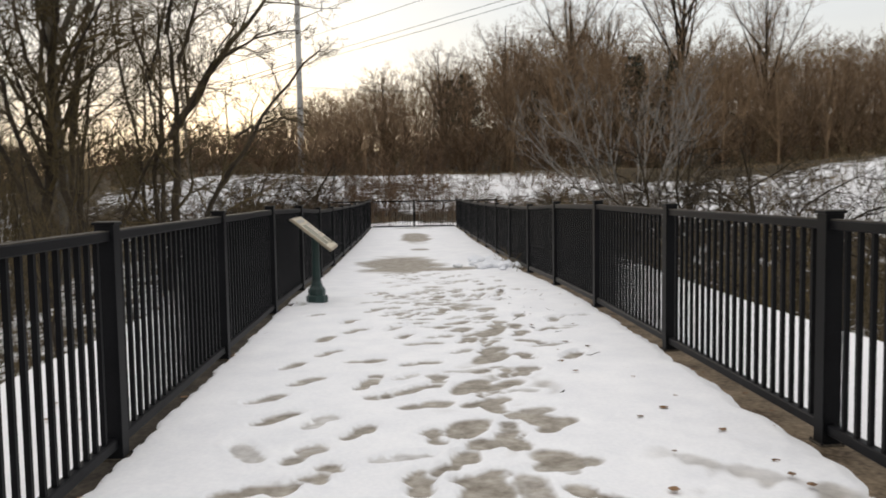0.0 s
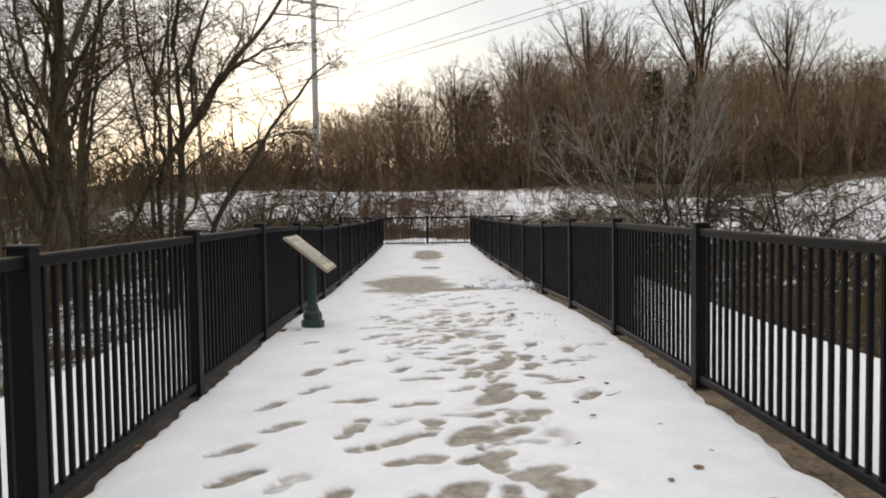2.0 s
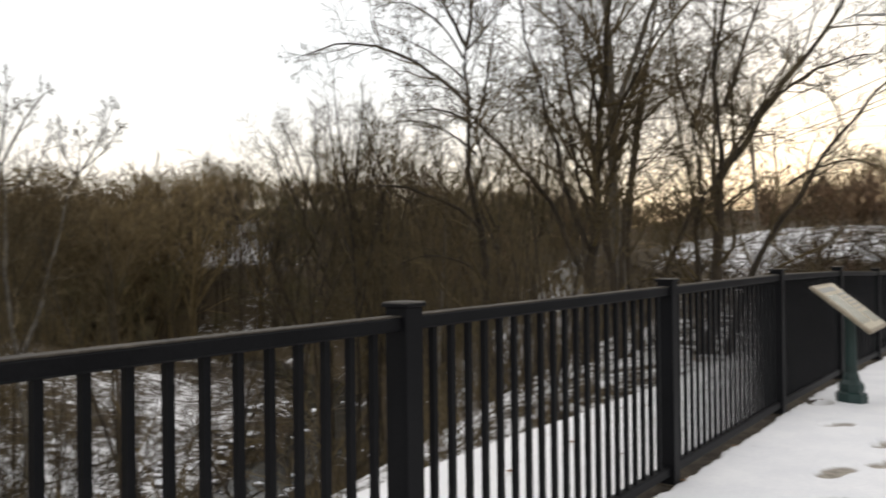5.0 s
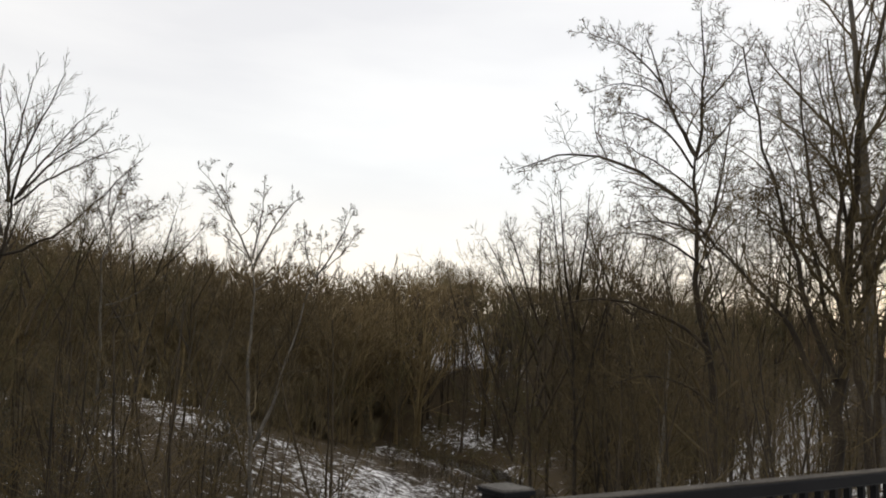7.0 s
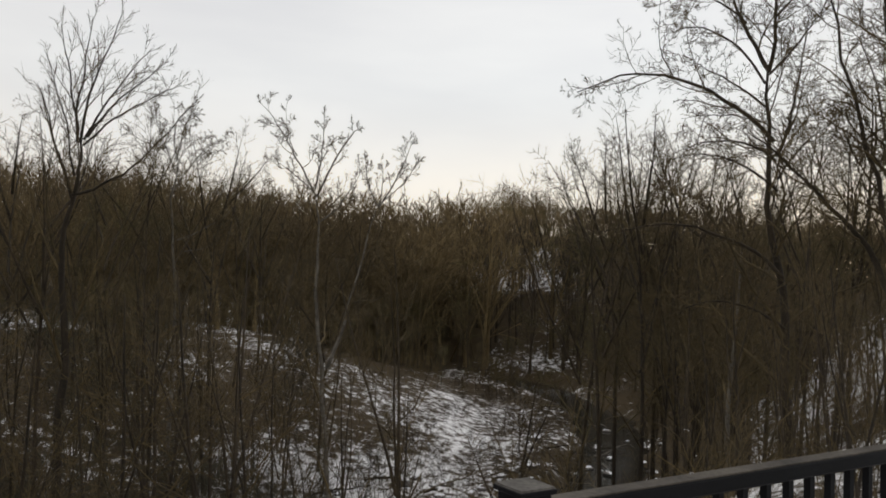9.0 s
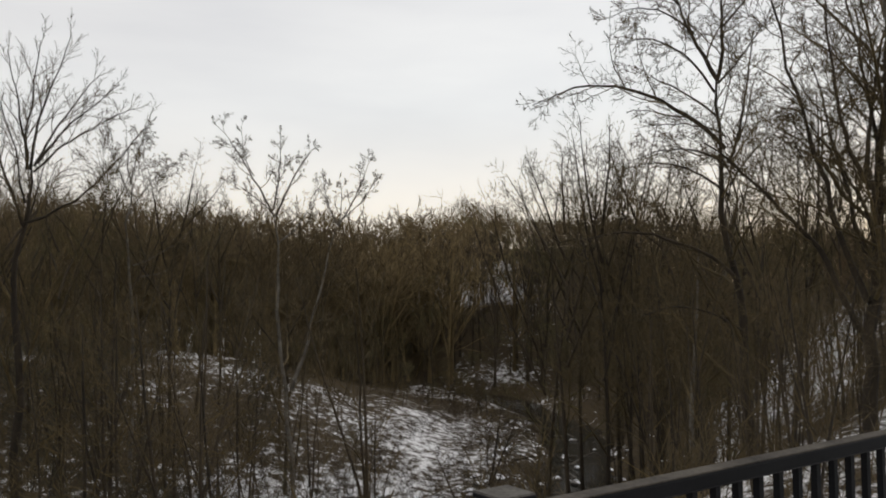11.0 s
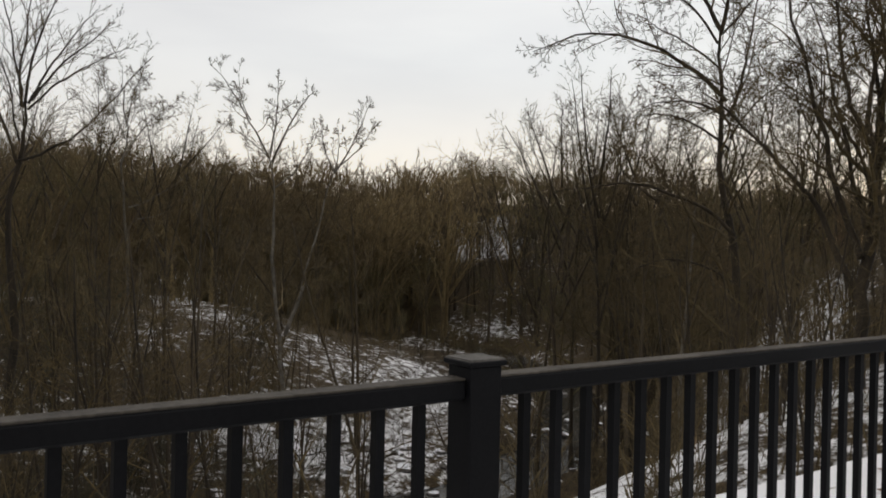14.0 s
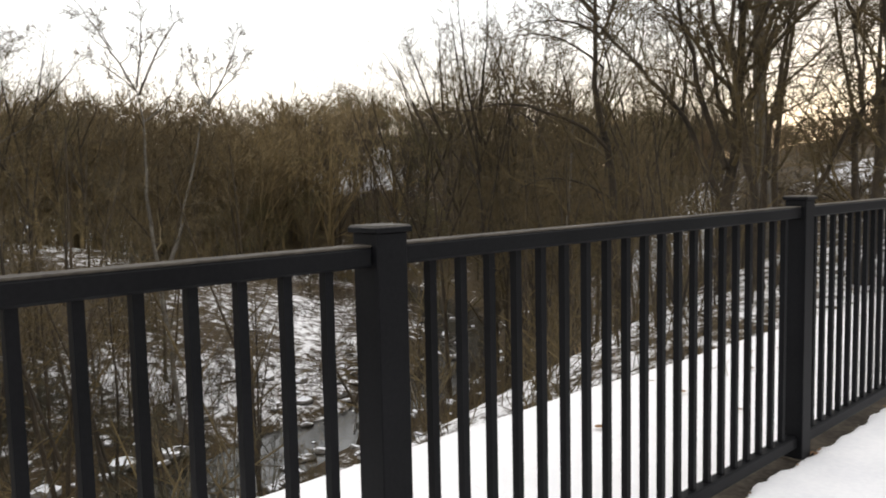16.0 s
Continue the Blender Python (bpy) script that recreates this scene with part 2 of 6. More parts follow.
GROUND, WATER, DECK_SNOW = ground_material(), water_material(), deck_snow_material()


# ---- mesh helpers ----
def fill_mesh(name, verts, quads, mat, tris=None, smooth=True):
    """A mesh from arrays of vertices, quads and triangles."""
    me = bpy.data.meshes.new(name)
    quads = np.asarray(quads, np.int32).reshape(-1, 4)
    tris = np.zeros((0, 3), np.int32) if tris is None else np.asarray(tris, np.int32).reshape(-1, 3)
    verts = np.asarray(verts, np.float32).reshape(-1, 3)
    me.vertices.add(len(verts))
    me.vertices.foreach_set("co", verts.ravel())
    me.loops.add(quads.size + tris.size)
    me.loops.foreach_set("vertex_index", np.r_[quads.ravel(), tris.ravel()])
    me.polygons.add(len(quads) + len(tris))
    me.polygons.foreach_set("loop_start", np.r_[np.arange(len(quads)) * 4, quads.size + np.arange(len(tris)) * 3].astype(np.int32))
    me.update(calc_edges=True)
    me.validate()
    me.polygons.foreach_set("use_smooth", np.full(len(me.polygons), smooth))
    me.materials.append(mat)
    return me


def part(name, bm, mat, parent, label=""):
    """Links a bmesh, or a finished mesh, as one mesh object under a thing or a part."""
    if isinstance(bm, bmesh.types.BMesh):
        me = bpy.data.meshes.new(name)
        bm.to_mesh(me)
        bm.free()
        me.materials.append(mat)
    else:
        me = bm
    ob = new(name, me)
    ob.parent = parent
    return tagged(ob, label)


def box(bm, x0, x1, y0, y1, z0, z1, bevel=0.0):
    made = bmesh.ops.create_cube(bm, size=1.0)["verts"]
    bmesh.ops.scale(bm, vec=(x1 - x0, y1 - y0, z1 - z0), verts=made)
    bmesh.ops.translate(bm, vec=((x0 + x1) / 2, (y0 + y1) / 2, (z0 + z1) / 2), verts=made)
    if bevel:
        edges = list({e for v in made for e in v.link_edges})
        bmesh.ops.bevel(bm, geom=edges, offset=bevel, segments=1, affect="EDGES", profile=0.5)
    return bm


def block(x0, x1, y0, y1, z0, z1, bevel=0.0):
    return box(bmesh.new(), x0, x1, y0, y1, z0, z1, bevel)


def lathe(profile, sides=20, sx=1.0, sy=1.0):
    """A turned bmesh round z from (radius, height) pairs."""
    bm = bmesh.new()
    rings = []
    for r, z in profile:
        rings.append([bm.verts.new((r * sx * math.cos(2 * math.pi * i / sides), r * sy * math.sin(2 * math.pi * i / sides), z)) for i in range(sides)])
    for a, b in zip(rings, rings[1:]):
        for i in range(sides):
            bm.faces.new((a[i], a[(i + 1) % sides], b[(i + 1) % sides], b[i]))
    bm.faces.new(rings[0][::-1])
    bm.faces.new(rings[-1])
    return bm


def empty(name, x, y, z, rz=0.0):
    ob = new(name)
    ob.empty_display_size = 0.1
    ob.matrix_world = pose(x, y, z, 0, 0, rz)
    return ob


def smooth(a, b, x):
    t = np.clip((np.asarray(x, float) - a) / (b - a), 0, 1)
    return t * t * (3 - 2 * t)


# ---- the lie of the land ----
CREEK = np.array([(-16, -70), (-19, -30), (-22, -8), (-24.5, 6), (-26.5, 14), (-28.5, 21), (-32, 29), (-40, 38), (-49, 45), (-63, 51), (-86, 52), (-125, 40), (-190, 30)], float)
WATER_Z = -9.3


def creek_offset(x, y):
    """Distance from the creek's middle, and the side: positive to the east and north."""
    x, y = np.asarray(x, float), np.asarray(y, float)
    best, side = np.full(x.shape, 1e9), np.ones(x.shape)
    for (ax, ay), (bx, by) in zip(CREEK, CREEK[1:]):
        dx, dy = bx - ax, by - ay
        t = np.clip(((x - ax) * dx + (y - ay) * dy) / (dx * dx + dy * dy), 0, 1)
        d = np.hypot(x - ax - t * dx, y - ay - t * dy)
        s = np.where(dx * (y - ay) - dy * (x - ax) < 0, 1.0, -1.0)
        side = np.where(d < best, s, side)
        best = np.minimum(best, d)
    return best, side


def lumps(x, y, size, seed=0):
    """Cheap smooth bumps, about -1 to 1."""
    a = np.sin(x / size + seed) * np.cos(y / size * 1.13 + 2 * seed) + np.sin((x + y) / size * 0.57 + 1.7 * seed)
    b = np.sin(x / size * 2.3 - y / size * 1.1 + seed * 3.1) * 0.5
    return (a + b) / 2.5


def land(x, y):
    """Height of the ground."""
    x, y = np.asarray(x, float), np.asarray(y, float)
    d, side = creek_offset(x, y)
    # plateau: ridge under the deck, the open rise behind it, and the wooded hill
    rise = 2.75 * smooth(34, 56, y) + 0.35 * smooth(0, 30, x) * smooth(30, 50, y)
    hill = smooth(60, 125, y) * (3.6 + 4.6 * smooth(-12, 32, x))
    hill = hill + smooth(95, 190, y) * (4.2 + 2.2 * smooth(-12, 40, x))
    dip = -2.4 * smooth(3.9, 9.0, x) * (1 - smooth(17, 30, x)) * (1 - smooth(22, 36, y))
    dip = dip + 2.6 * smooth(18, 38, x) * (1 - smooth(40, 60, y))
    top = -0.16 + rise + hill + dip
    top = top - 0.9 * smooth(-14, -34, x) * smooth(20, 36, y)
    # valley: steep near bank, long far slope
    east = -8.6 + (top + 8.6) * smooth(4.5, 20.5, d)
    edge = smooth(-3.1, -4.6, x) * (1 - smooth(22, 34, y))
    east = east - edge * (0.9 + 0.9 * (1 - smooth(7, 12.5, y))) * (1 - smooth(-5.5, -12.2, x))
    west = -8.6 + 4.6 * smooth(6, 30, d) + 5.4 * smooth(26, 75, d)
    z = np.where(side > 0, east, west)
    z = np.where((side > 0) & (x < -34), z + (-8.6 + 9.2 * smooth(5, 42, d) - z) * smooth(-34, -60, x), z)
    bed = d + 1.0 * lumps(x, y, 2.2, 6) + 0.35 * lumps(x, y, 1.1, 3)
    z = np.where(bed < 3.4, np.minimum(z, -8.75 - 1.1 * (1 - smooth(1.0, 3.4, bed))), z)
    far = np.hypot(x, y)
    z = z + (0.9 * lumps(x, y, 17, 3) * smooth(60, 100, far) + 2.3 * smooth(95, 140, far)) * smooth(-25, -50, x)
    turn = np.degrees(np.arctan2(-x, y + 1.1))
    z = z + 6.2 * smooth(84, 118, far) * smooth(40, 45, turn) * (1 - smooth(55, 60, turn))
    # the strip that carries the deck and the path is level
    strip = smooth(-3.95, -3.36, x) * (1 - smooth(3.7, 4.3, x)) * (1 - smooth(46, 58, y))
    path = -0.16 + 2.75 * smooth(36, 58, y)
    drift = (0.014 * lumps(x, y, 0.42, 5) + 0.008 * lumps(x, y, 0.17, 8)) * smooth(-1.95, -2.15, x)
    z = z * (1 - strip) + (path + drift) * strip
    # hollow under the slab
    xd = x + 0.0037 * y
    z = z - 0.16 * smooth(-1.79, -1.69, xd) * (1 - smooth(1.92, 2.02, xd)) * (1 - smooth(29.2, 29.5, y))
    rough = (1 - strip) * smooth(3.2, 9, np.hypot(x, y * 0.3))
    return z + rough * (0.22 * lumps(x, y, 2.1, 1) + 0.5 * lumps(x, y, 7.5, 2) * smooth(6, 25, np.abs(x)))


def bare(x, y):
    """How much litter shows through the snow."""
    x, y = np.asarray(x, float), np.asarray(y, float)
    d, side = creek_offset(x, y)
    out = 0.44 * smooth(-3.8, -5.2, x) + 0.54 * smooth(4.2, 5.4, x) * (1 - smooth(30, 37, y))
    open_field = 0.405 + 0.085 * smooth(-3, -9, x) + 0.36 * smooth(-17, -24, x) - 0.3 * np.exp(-((x + 0.45) / 0.8) ** 2) * (1 - smooth(35, 38, y))
    out = out + (open_field - out) * smooth(31, 36, y) * smooth(-30, -22, x)
    out = out + 0.9 * smooth(57, 62, y) * smooth(-60, -20, x) + 0.5 * smooth(47, 54, y + 0.12 * x) * smooth(8, 16, x)
    out = out + 0.11 * smooth(-10, -16, x) * (1 - smooth(30, 40, y)) + 0.03 * smooth(-4.6, -5.4, x) * (1 - smooth(-9, -13, x))
    out = out + 0.06 * smooth(-12, -18, x) * smooth(16, 8, y)
    out = np.where(x < -45, 0.54 + 0.3 * smooth(-60, -95, x) + 0.3 * smooth(60, 90, y), out)
    out = out + 0.26 * np.exp(-(((x + 20) / 7) ** 2 + ((y - 31) / 8) ** 2))
    out = out - 0.14 * np.exp(-(((x + 12.5) / 4) ** 2 + ((y - 21) / 6) ** 2))
    out = out - 0.62 * np.exp(-(((x + 97) / 17) ** 2 + ((y - 75) / 14) ** 2))
    out = out + 0.16 * smooth(29, 31, y) * (1 - smooth(40, 46, y)) * smooth(12, 8, np.abs(x))
    turn = np.degrees(np.arctan2(-x, y + 1.1))
    out = out + 0.02 * smooth(42, 46, turn) * (1 - smooth(55, 58, turn)) * smooth(64, 70, np.hypot(x, y)) * (1 - smooth(80, 90, np.hypot(x, y)))
    out = out + 0.28 * smooth(26, 31, turn) * (1 - smooth(41, 45, turn)) * smooth(36, 44, np.hypot(x, y)) * (1 - smooth(90, 100, np.hypot(x, y)))
    away = np.hypot(x, y + 1.1)
    open_bank = smooth(25, 28, turn) * (1 - smooth(36, 39, turn)) * smooth(17, 21, away) * (1 - smooth(56, 66, away))
    out = out + (0.445 - out) * open_bank
    bar_west = smooth(54, 57, turn) * (1 - smooth(66, 68, turn)) * smooth(38, 44, away) * (1 - smooth(62, 72, away))
    out = out + (0.49 - out) * bar_west
    left_floor = smooth(64, 68, turn) * (1 - smooth(74, 78, turn)) * smooth(45, 52, away)
    out = out + (0.48 - out) * left_floor
    near_bank = smooth(60, 66, turn) * smooth(7, 10, away) * (1 - smooth(44, 50, away))
    out = out + (0.58 - out) * near_bank
    bar = (1 - smooth(6, 15, d)) * smooth(6, 14, y) * smooth(-72, -60, x) * smooth(-16, -22, x)
    out = out + 0.025 * bar
    return out + 0.10 * lumps(x, y, 5.0, 4) * smooth(3.8, 7, np.abs(x))


def axis(stops):
    """Grid lines from (from, to, step) stretches."""
    return np.unique(np.concatenate([np.arange(a, b + 1e-6, s) for a, b, s in stops]).round(3))


def build_ground():
    xs = axis([(-700, -240, 46), (-240, -100, 7), (-100, -42, 2), (-42, -12, 0.7), (-12, -4.2, 0.5), (-4.2, -1.8, 0.15), (-1.8, 1.8, 0.6), (1.8, 2.2, 0.08), (2.2, 3.4, 0.6), (3.4, 4.6, 0.2), (4.6, 14, 0.6), (14, 60, 2), (60, 240, 9), (240, 700, 46)])
    ys = axis([(-700, -240, 46), (-240, -60, 12), (-60, -12, 2.4), (-12, -3, 0.6), (-3, 9, 0.2), (9, 28.8, 0.6), (28.8, 30, 0.15), (30, 36, 0.6), (36, 66, 1.0), (66, 130, 2.2), (130, 240, 7), (240, 700, 46)])
    X, Y = np.meshgrid(xs, ys)
    Z = land(X, Y)
    n, m = X.shape
    idx = np.arange(n * m).reshape(n, m)
    quads = np.stack([idx[:-1, :-1], idx[:-1, 1:], idx[1:, 1:], idx[1:, :-1]], -1)
    me = fill_mesh("ground", np.stack([X, Y, Z], -1), quads, GROUND)
    attr = me.attributes.new("bareness", "FLOAT", "POINT")
    attr.data.foreach_set("value", bare(X, Y).ravel().astype(np.float32))
    ob = new("ground", me)
    tagged(ob, "snow-covered ground with brown leaf litter showing through in the woods", "ground", kind="structure")


build_ground()


def build_creek():
    """Still dark water along the valley floor."""
    left, right = [], []
    fine = []
    for a, b in zip(CREEK, CREEK[1:]):
        steps = max(2, int(np.hypot(*(b - a)) / 2.5))
        fine += [a + (b - a) * i / steps for i in range(steps)]
    fine = np.array(fine + [CREEK[-1]])
    t = np.gradient(fine, axis=0)
    t /= np.linalg.norm(t, axis=1)[:, None]
    nrm = np.stack([-t[:, 1], t[:, 0]], 1)
    across = np.linspace(-4.4, 4.4, 7)
    P = fine[:, None] + nrm[:, None] * across[None, :, None]
    V = np.concatenate([P, np.full(P.shape[:2] + (1,), WATER_Z)], -1)
    n, m = V.shape[:2]
    idx = np.arange(n * m).reshape(n, m)
    quads = np.stack([idx[:-1, :-1], idx[:-1, 1:], idx[1:, 1:], idx[1:, :-1]], -1)
    tagged(new("water", fill_mesh("water", V, quads, WATER)), "dark still creek water between snowy banks", "water", kind="structure")


build_creek()

# ---- deck, snow on it, railings ----
LEFT, RIGHT, PITCH, SKEW = -1.665, 1.905, 2.44, -0.0037
DECK_Y0, DECK_Y1 = -9.76, 29.28


def deck_z(y):
    """The deck's top: level, then a slight grade down, then level again."""
    return -0.13 * smooth(5.2, 11.5, y) - 0.04 * smooth(10, 22, y) + 0.03 * smooth(22, 29, y)


def shift(y):
    return SKEW * y


def build_deck():
    ys = np.arange(DECK_Y0 - 0.3, DECK_Y1 + 0.5, 0.61)
    prof = [(LEFT - 0.13, -0.42), (LEFT - 0.13, 0.0), (RIGHT + 0.13, 0.0), (RIGHT + 0.13, -0.42)]
    V, Q = [], []
    for y in ys:
        for x, z in prof:
            V.append((x + shift(y), y, float(deck_z(y)) + z - 0.012))
    for i in range(len(ys) - 1):
        for k in range(4):
            a, b = i * 4 + k, i * 4 + (k + 1) % 4
            Q.append((a, b, b + 4, a + 4))
    Q += [(0, 1, 2, 3), tuple(len(V) - 4 + k for k in (3, 2, 1, 0))]
    tagged(new("deck_slab", fill_mesh("deck_slab", V, Q, CONCRETE, smooth=False)), "damp brown-grey concrete deck slab of the overlook", "deck", kind="structure")


build_deck()


def build_kerb(name, x0, x1, mat, label):
    """Stained edge strip under a railing, a little above the slab."""
    ys = np.arange(DECK_Y0 - 0.28, DECK_Y1 + 0.3, 0.61)
    V, Q = [], []
    for y in ys:
        for x, z in ((x0, -0.10), (x0, -0.006), (x1, -0.006), (x1, -0.10)):
            V.append((x + shift(y), y, float(deck_z(y)) + z))
    for i in range(len(ys) - 1):
        for k in range(4):
            a, b = i * 4 + k, i * 4 + (k + 1) % 4
            Q.append((a, b, b + 4, a + 4))
    Q += [(0, 1, 2, 3), tuple(len(V) - 4 + k for k in (3, 2, 1, 0))]
    tagged(new(name, fill_mesh(name, V, Q, mat, smooth=False)), label, "kerb", kind="structure")


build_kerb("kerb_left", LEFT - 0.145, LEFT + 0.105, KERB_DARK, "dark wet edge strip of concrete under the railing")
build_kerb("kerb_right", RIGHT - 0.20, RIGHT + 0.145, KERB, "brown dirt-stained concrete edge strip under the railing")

# walkers' prints: across the deck, along it, heading in degrees (0 is straight ahead)
PRINTS_LEFT = [(-1.07, 2.12, 20), (-0.91, 1.61, 35), (-0.94, 3.23, 20), (-0.84, 2.58, 35), (-0.78, 4.16, 20), (-0.68, 3.62, 35), (-1.02, 0.08, -20), (-0.72, 0.05, 35),
               (-0.59, -0.25, 10), (-0.69, -0.38, 40), (-0.70, 0.61, 30), (-0.97, 0.67, 40), (-1.10, 1.13, 30), (-0.55, 4.9, 25), (-0.36, 5.5, 30), (-0.75, -1.2, 20)]
PRINTS_MIDDLE = [(-0.44, 1.62, 5), (-0.18, 1.67, 55), (0.0, 1.60, 0), (-0.10, 2.11, 60), (-0.47, 0.37, 30), (-0.33, 1.16, 60), (-0.22, 1.25, 60), (-0.12, 1.32, 50), (-0.08, 0.92, 70),
                 (0.06, 3.71, 75), (-0.08, 4.22, 75), (0.10, 3.20, 70), (-0.05, 2.9, 70), (-0.30, 4.75, 60), (-0.2, 5.5, 65), (0.1, 5.0, 60), (0.2, 6.1, 55)]
PRINTS_MAIN = [(0.24, 2.52, 40), (0.37, 1.84, 50), (0.55, 1.79, 30), (0.52, 2.52, 20), (0.83, 3.33, 20), (0.87, 2.89, -30), (0.71, 2.31, -10), (0.39, 3.34, 50), (0.29, 3.97, 60),
               (0.69, 3.85, 30), (-0.07, 0.28, -10), (0.16, 0.47, 50), (0.45, 0.62, -50), (0.30, 0.2, 30), (0.14, 0.07, 20), (0.14, -0.35, 60), (0.48, -0.18, -20), (0.34, -0.51, -10),
               (-0.16, -0.40, 0), (0.57, -0.60, -40), (0.30, 1.2, 20), (0.42, 1.35, 40), (0.5, 3.0, 40), (0.62, 4.4, 20), (0.75, 4.9, 10)]
PRINTS_SIDE = [(1.27, 4.07, 10), (1.32, 3.62, 65), (1.55, 4.23, 70), (0.9, 5.6, 20), (1.0, 6.4, 15), (1.1, 7.2, 20), (0.85, 8.1, 5), (1.15, 8.9, 10), (0.2, 7.0, 50), (-0.6, 6.6, 60), (-0.3, 7.6, 40), (0.5, 8.2, 60), (-0.1, 8.8, 30)]
# trodden or melted patches down to the slab: middle, half width, half length, turn
PATCHES = [(0.10, 0.40, 0.12, 0.24, -20), (0.56, 0.55, 0.13, 0.19, 35), (0.52, -0.15, 0.12, 0.22, 20), (0.12, -0.55, 0.15, 0.24, -10), (0.33, 0.12, 0.09, 0.15, 30), (0.30, 0.85, 0.10, 0.16, 10), (0.35, -0.75, 0.12, 0.18, 40), (0.45, 2.3, 0.13, 0.30, -30), (0.60, 3.5, 0.12, 0.34, -25), (0.38, -1.4, 0.2, 0.34, 10), (0.05, -1.25, 0.12, 0.22, 30), (0.2, 1.35, 0.12, 0.26, -30),
           (-0.34, 12.3, 1.0, 2.3, 0), (0.1, 10.9, 1.25, 0.40, 0), (0.85, 11.2, 0.30, 0.22, 0), (0.10, 22.3, 0.58, 3.6, 0), (0.1, 28.7, 1.0, 0.45, 0), (0.15, 16.6, 0.3, 0.5, 0), (-1.5, 5.6, 0.12, 0.26, 0)]


def build_deck_snow():
    xs = np.arange(LEFT - 0.03, RIGHT - 0.02, 0.021)
    ys = np.concatenate([np.arange(DECK_Y0, -2.2, 0.12), np.arange(-2.2, 5.0, 0.02), np.arange(5.0, 6.0, 0.03), np.arange(6.0, 13.0, 0.05), np.arange(13.0, DECK_Y1 + 0.2, 0.1)])
    X, Y = np.meshgrid(xs, ys)
    H = 0.024 + 0.010 * lumps(X, Y, 0.33, 5) + 0.006 * lumps(X + 0.6 * Y, Y - 0.4 * X, 0.16, 11) + 0.003 * lumps(X, Y, 0.09, 7) + 0.001 * lumps(X, Y, 0.045, 9)
    ragged = 0.035 * lumps(X, Y, 0.12, 3) + 0.02 * lumps(X, Y, 0.04, 8)
    # thins out to bare slab along the railings
    edge_r = RIGHT - 0.035 - 0.02 * np.sin(Y * 0.7) - 0.07 * smooth(3.2, 0, Y)
    H = np.minimum(H, 0.3 * (edge_r - X + ragged))
    H = np.minimum(H, 0.9 * (X - (LEFT + 0.035) + ragged * 0.55 + 0.012 * lumps(X, Y, 0.02, 2)))
    # wind-blown: smoother and thicker on the east side
    H = H + 0.006 * smooth(0.7, 1.2, X) * (1 - smooth(5, 8, Y))
    # scuffed thin by the near east corner
    thin = smooth(0.9, -0.5, Y) * smooth(-2.2, -1.4, Y) * smooth(0.75, 1.15, X)
    H = H * (1 - 0.72 * thin * np.clip(0.5 + 0.7 * lumps(X, Y, 0.11, 2) + 0.5 * lumps(X, Y, 0.05, 13), 0, 1))
    rng = np.random.default_rng(5)
    # beaten thin along the way most people take
    way = np.exp(-((X - 0.38 - 0.12 * np.sin(Y * 0.8)) / 0.42) ** 2) * (1 - smooth(4.5, 10.5, Y)) + 0.6 * np.exp(-((X + 0.1) / 0.75) ** 2) * smooth(3.5, 5, Y) * (1 - smooth(8.5, 10.8, Y))
    H = H * (1 - np.clip(way * (0.42 + 0.42 * lumps(X, Y, 0.16, 4) + 0.2 * lumps(X, Y, 0.05, 6)), 0, 0.85))

    def sink(H, d, depth, rim, soft):
        """Presses a shape in (d below 1 is inside) and lifts a small rim round it."""
        low = -depth
        inside = 1 - smooth(1 - soft, 1 + soft, d)
        low = np.minimum(H, low + 0.0015 * lumps(d, H * 90, 0.11, 3))
        H = H * (1 - inside) + low * inside
        return H + rim * np.exp(-((d - 1.45) / 0.25) ** 2)

    prints = PRINTS_LEFT + PRINTS_MIDDLE + PRINTS_MAIN + PRINTS_SIDE
    # a tangle of older prints farther along
    for _ in range(130):
        py = rng.choice([rng.uniform(3.2, 10.4), rng.uniform(-1.5, 4.0)], p=[0.75, 0.25])
        prints.append((rng.normal(0.3, 0.5), py, rng.choice([15, 30, 60, 75])))
    for px, py, turn in prints:
        if not -1.45 < px < 1.7:
            continue
        a = -radians(turn + rng.uniform(-8, 8))
        c, s = math.cos(a), math.sin(a)
        near = (np.abs(X - px) < 0.4) & (np.abs(Y - py) < 0.4)
        if not near.any():
            continue
        u, v = (X[near] - px) * c + (Y[near] - py) * s, -(X[near] - px) * s + (Y[near] - py) * c
        big = rng.uniform(0.95, 1.22)
        wob = 1 + 0.14 * np.sin(np.arctan2(v, u) * 3 + px * 9)
        sole = np.hypot(u / (0.070 * big), (v - 0.05) / (0.115 * big)) / wob
        heel = np.hypot(u / (0.056 * big), (v + 0.105) / (0.075 * big)) / wob
        H[near] = sink(H[near], np.minimum(sole, heel), rng.choice([-0.003, -0.005, -0.008], p=[0.6, 0.3, 0.1]), 0.007, 0.22)
    for px, py, rx, ry, turn in PATCHES:
        a = radians(turn)
        c, s = math.cos(a), math.sin(a)
        u, v = (X - px) * c + (Y - py) * s, -(X - px) * s + (Y - py) * c
        d = np.hypot(u / rx, v / ry) + 0.20 * lumps(X * 0.5, Y, 0.07 + 0.05 * ry, px) + 0.10 * lumps(X, Y, 0.06, py)
        keep = 1 - smooth(0.70, 1.06, d) if py < 8 else 1 - smooth(0.45, 1.35, d)
        H = H * (1 - keep) + 0.0025 * keep
    H = np.clip(H, -0.02, 0.09)
    Z = deck_z(Y) + H - 0.012
    n, m = X.shape
    idx = np.arange(n * m).reshape(n, m)
